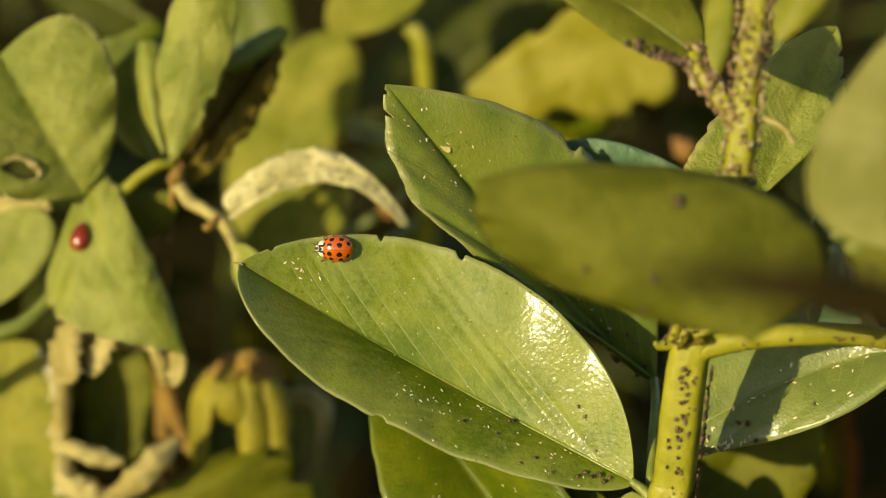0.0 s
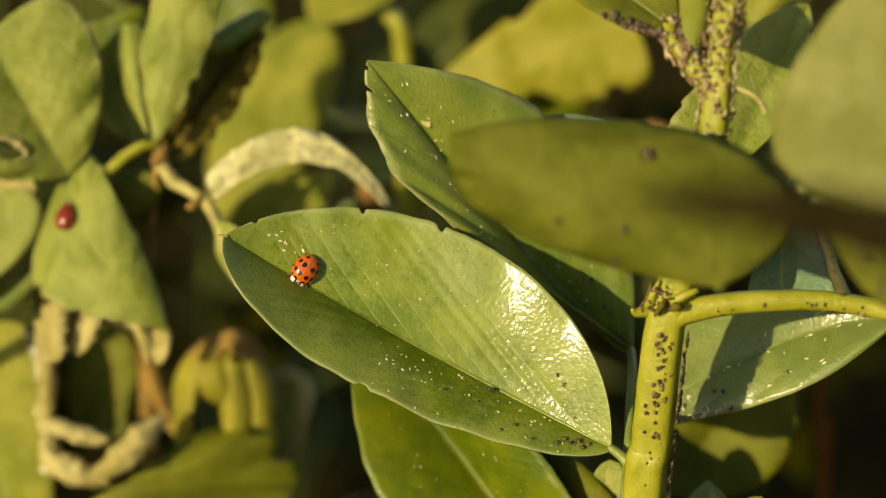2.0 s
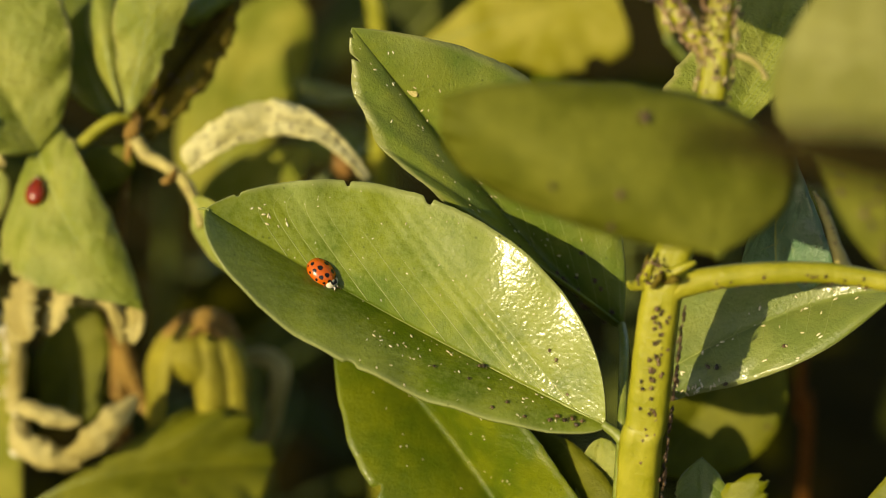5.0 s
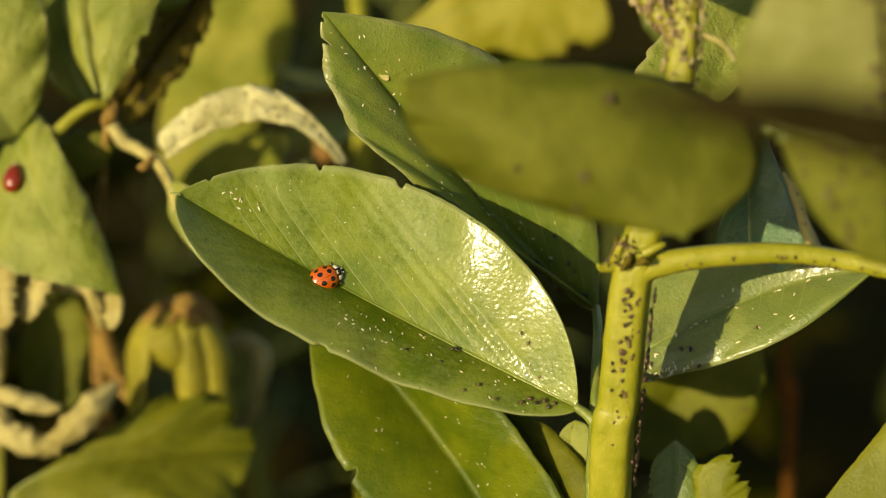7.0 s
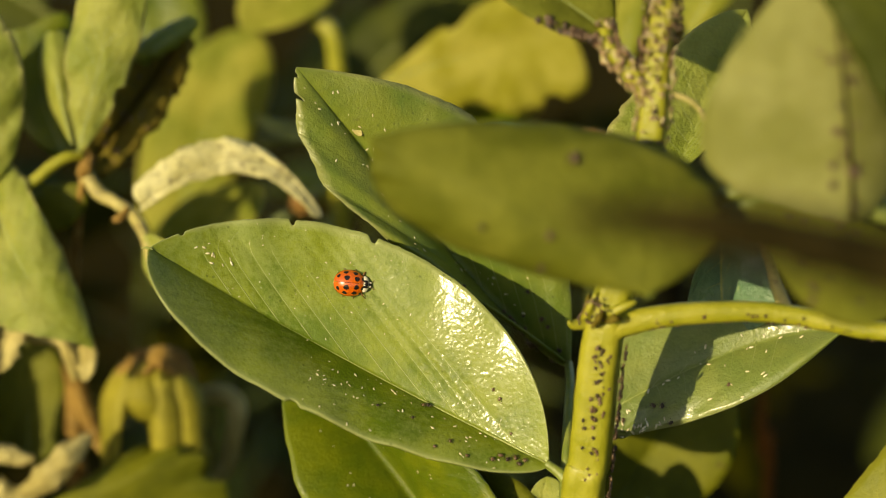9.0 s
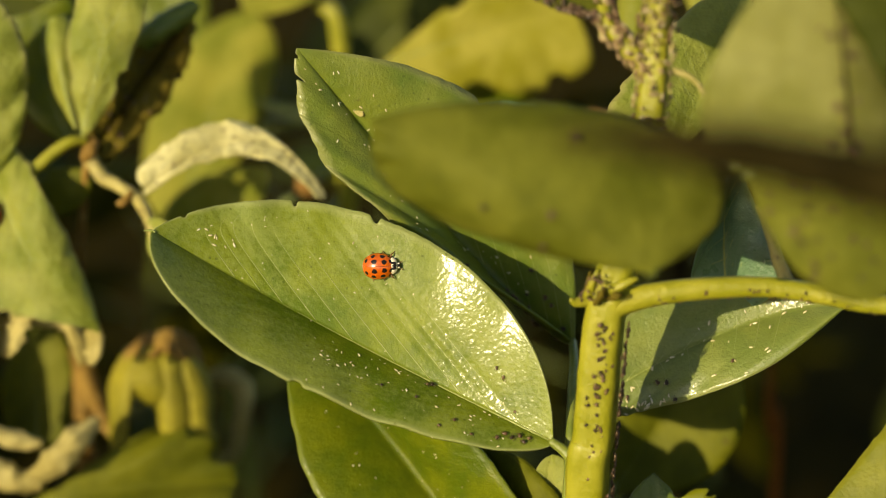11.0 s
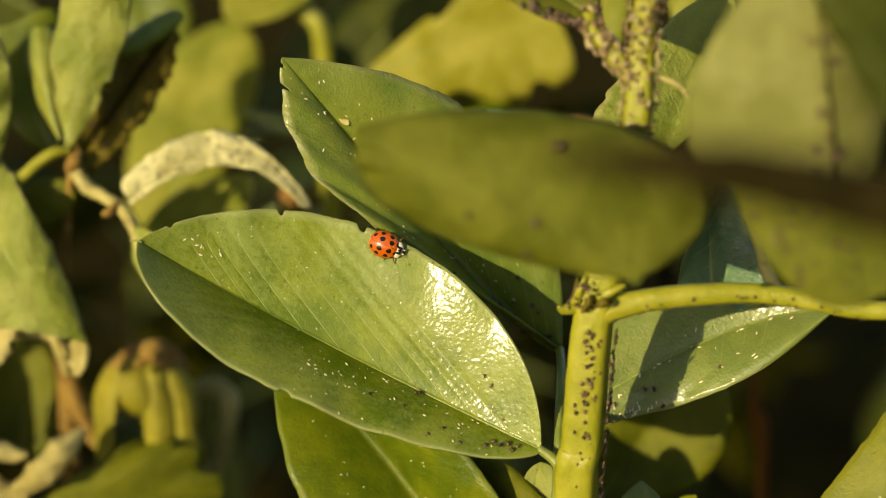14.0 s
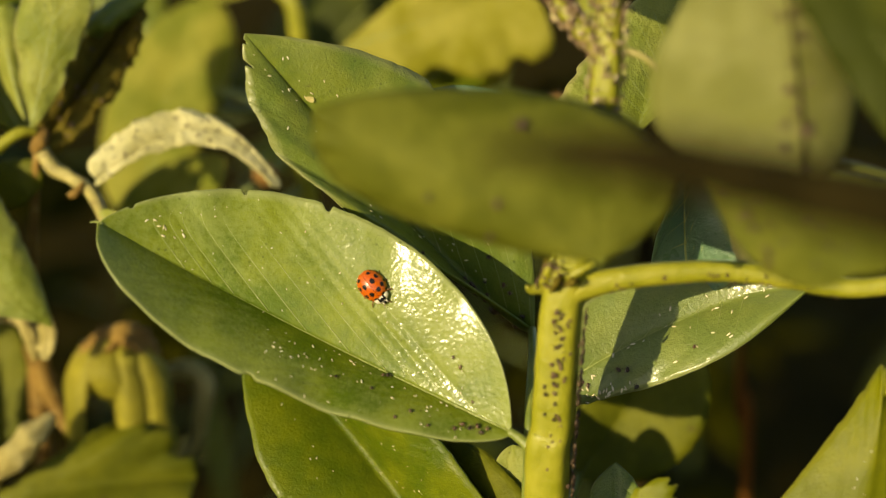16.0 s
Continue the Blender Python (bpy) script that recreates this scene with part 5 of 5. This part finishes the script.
# ---- what moves ----
def motions():
    rows = [
        (0, (-30.46, 2.21, 12.69), (0.052, -0.990, -0.129), (-1.000, -0.024, 0.021)),
        (0.5, (-31.60, 2.41, 9.92), (0.095, -0.992, -0.081), (-0.042, 0.231, -0.972)),
        (1, (-32.13, 2.41, 6.24), (0.200, -0.979, -0.040), (-0.107, 0.304, -0.947)),
        (1.5, (-31.56, 2.56, 4.81), (0.286, -0.958, 0.028), (-0.102, 0.324, -0.941)),
        (2, (-32.89, 2.25, 3.17), (0.279, -0.960, -0.004), (-0.623, 0.299, -0.723)),
        (2.5, (-34.83, 1.67, 4.90), (0.292, -0.956, -0.020), (-0.997, -0.003, 0.077)),
        (3, (-34.30, 1.85, 3.96), (0.279, -0.960, -0.024), (-0.400, 0.337, -0.852)),
        (3.5, (-33.27, 2.17, 2.75), (0.352, -0.925, 0.145), (0.621, 0.095, -0.778)),
        (4.3, (-29.87, 3.06, -0.19), (0.279, -0.952, 0.128), (0.690, -0.115, -0.715)),
        (5.2, (-25.25, 3.88, -2.92), (0.439, -0.643, 0.628), (0.754, -0.235, -0.613)),
        (6, (-21.19, 2.60, -6.41), (0.450, -0.523, 0.724), (0.858, -0.037, -0.512)),
        (6.5, (-21.26, 4.46, -5.12), (0.307, -0.866, 0.394), (0.848, -0.065, -0.525)),
        (7, (-20.82, 4.47, -5.20), (0.138, -0.980, 0.142), (0.811, 0.443, 0.383)),
        (7.5, (-18.19, 4.55, -2.33), (0.024, -0.999, -0.041), (0.718, -0.300, 0.628)),
        (8, (-14.94, 4.51, 2.75), (-0.011, -1.000, -0.020), (0.619, -0.259, 0.742)),
        (8.5, (-12.19, 4.47, 4.12), (-0.079, -0.997, -0.027), (0.987, -0.138, 0.088)),
        (9, (-11.03, 4.52, 3.71), (-0.012, -0.999, 0.039), (0.990, -0.113, -0.081)),
        (9.8, (-8.70, 4.34, 4.01), (-0.131, -0.991, -0.042), (0.992, -0.128, 0.005)),
        (10.7, (-6.54, 3.86, 3.56), (-0.174, -0.983, -0.059), (0.989, -0.147, 0.023)),
        (11.5, (-5.65, 3.76, 3.11), (-0.157, -0.987, -0.033), (0.953, -0.184, 0.242)),
        (12, (-4.83, 3.47, 4.97), (-0.172, -0.984, -0.044), (0.504, -0.179, 0.845)),
        (12.5, (-5.84, 3.53, 7.58), (-0.191, -0.979, -0.073), (-0.159, -0.128, 0.979)),
        (13, (-5.40, 3.43, 8.20), (-0.161, -0.986, -0.044), (0.114, -0.152, 0.982)),
        (13.5, (-3.95, 3.21, 8.17), (-0.152, -0.988, -0.021), (0.899, -0.163, 0.406)),
        (14, (-2.79, 3.03, 8.38), (-0.135, -0.991, -0.005), (0.922, -0.019, -0.387)),
        (14.5, (1.21, 2.54, 5.00), (-0.131, -0.991, -0.001), (0.554, -0.079, -0.829)),
        (15, (-0.35, 2.79, 2.32), (-0.157, -0.987, -0.040), (-0.393, 0.170, -0.904)),
        (15.5, (-0.81, 3.00, -0.15), (-0.177, -0.982, -0.058), (-0.147, 0.158, -0.976)),
        (16, (0.53, 2.94, -2.72), (-0.178, -0.983, -0.041), (0.628, -0.066, -0.776)),
    ]
    # the plant in front sways a little in the breeze, by offsets fitted to the camera's view
    sway = [(0, 2.6, -1.7), (0.5, 2.8, -1.5), (1, 2.3, -1.7), (1.5, 0.9, -1.0), (2, 1.6, -0.1), (2.5, 0.9, 1.0), (3, 0.0, 0.4), (3.5, 0.2, 0.5), (7, 0.8, 0.3), (9, 0.3, 0.4), (11.5, 0.7, 0.0), (13, 0.4, 0.0), (14.5, 0.0, 0.0), (16, 0.2, -0.5)]
    for ob in (front, *on_front):
        rest, big = ob.matrix_basis.copy(), ob.scale.copy()
        walk(ob, [(t, Matrix.Translation(VIEW_FRAME.to_3x3() @ Vector((dx, 0, dz)) * MM) @ rest) for t, dx, dz in sway])
        ob.scale = big
    # the dry stalk rises and sinks by heights fitted to the camera's view
    nod = [(0, -3.4), (1.5, -3.4), (2.5, -2.1), (3.5, -4.0), (6, 0.3), (7, 0.1), (8, -1.4), (9, -3.8), (11.5, 1.3), (12.5, 0.4), (13.5, -1.2), (14.5, 0.0), (16, -2.1)]
    rest = dry.matrix_basis.copy()
    walk(dry, [(t, Matrix.Translation(VIEW_FRAME.to_3x3() @ Vector((0, 0, dz)) * MM) @ rest) for t, dz in nod])
    walk(orange_ladybird, [(t, seat(p, n, a)) for t, p, n, a in rows])


motions()
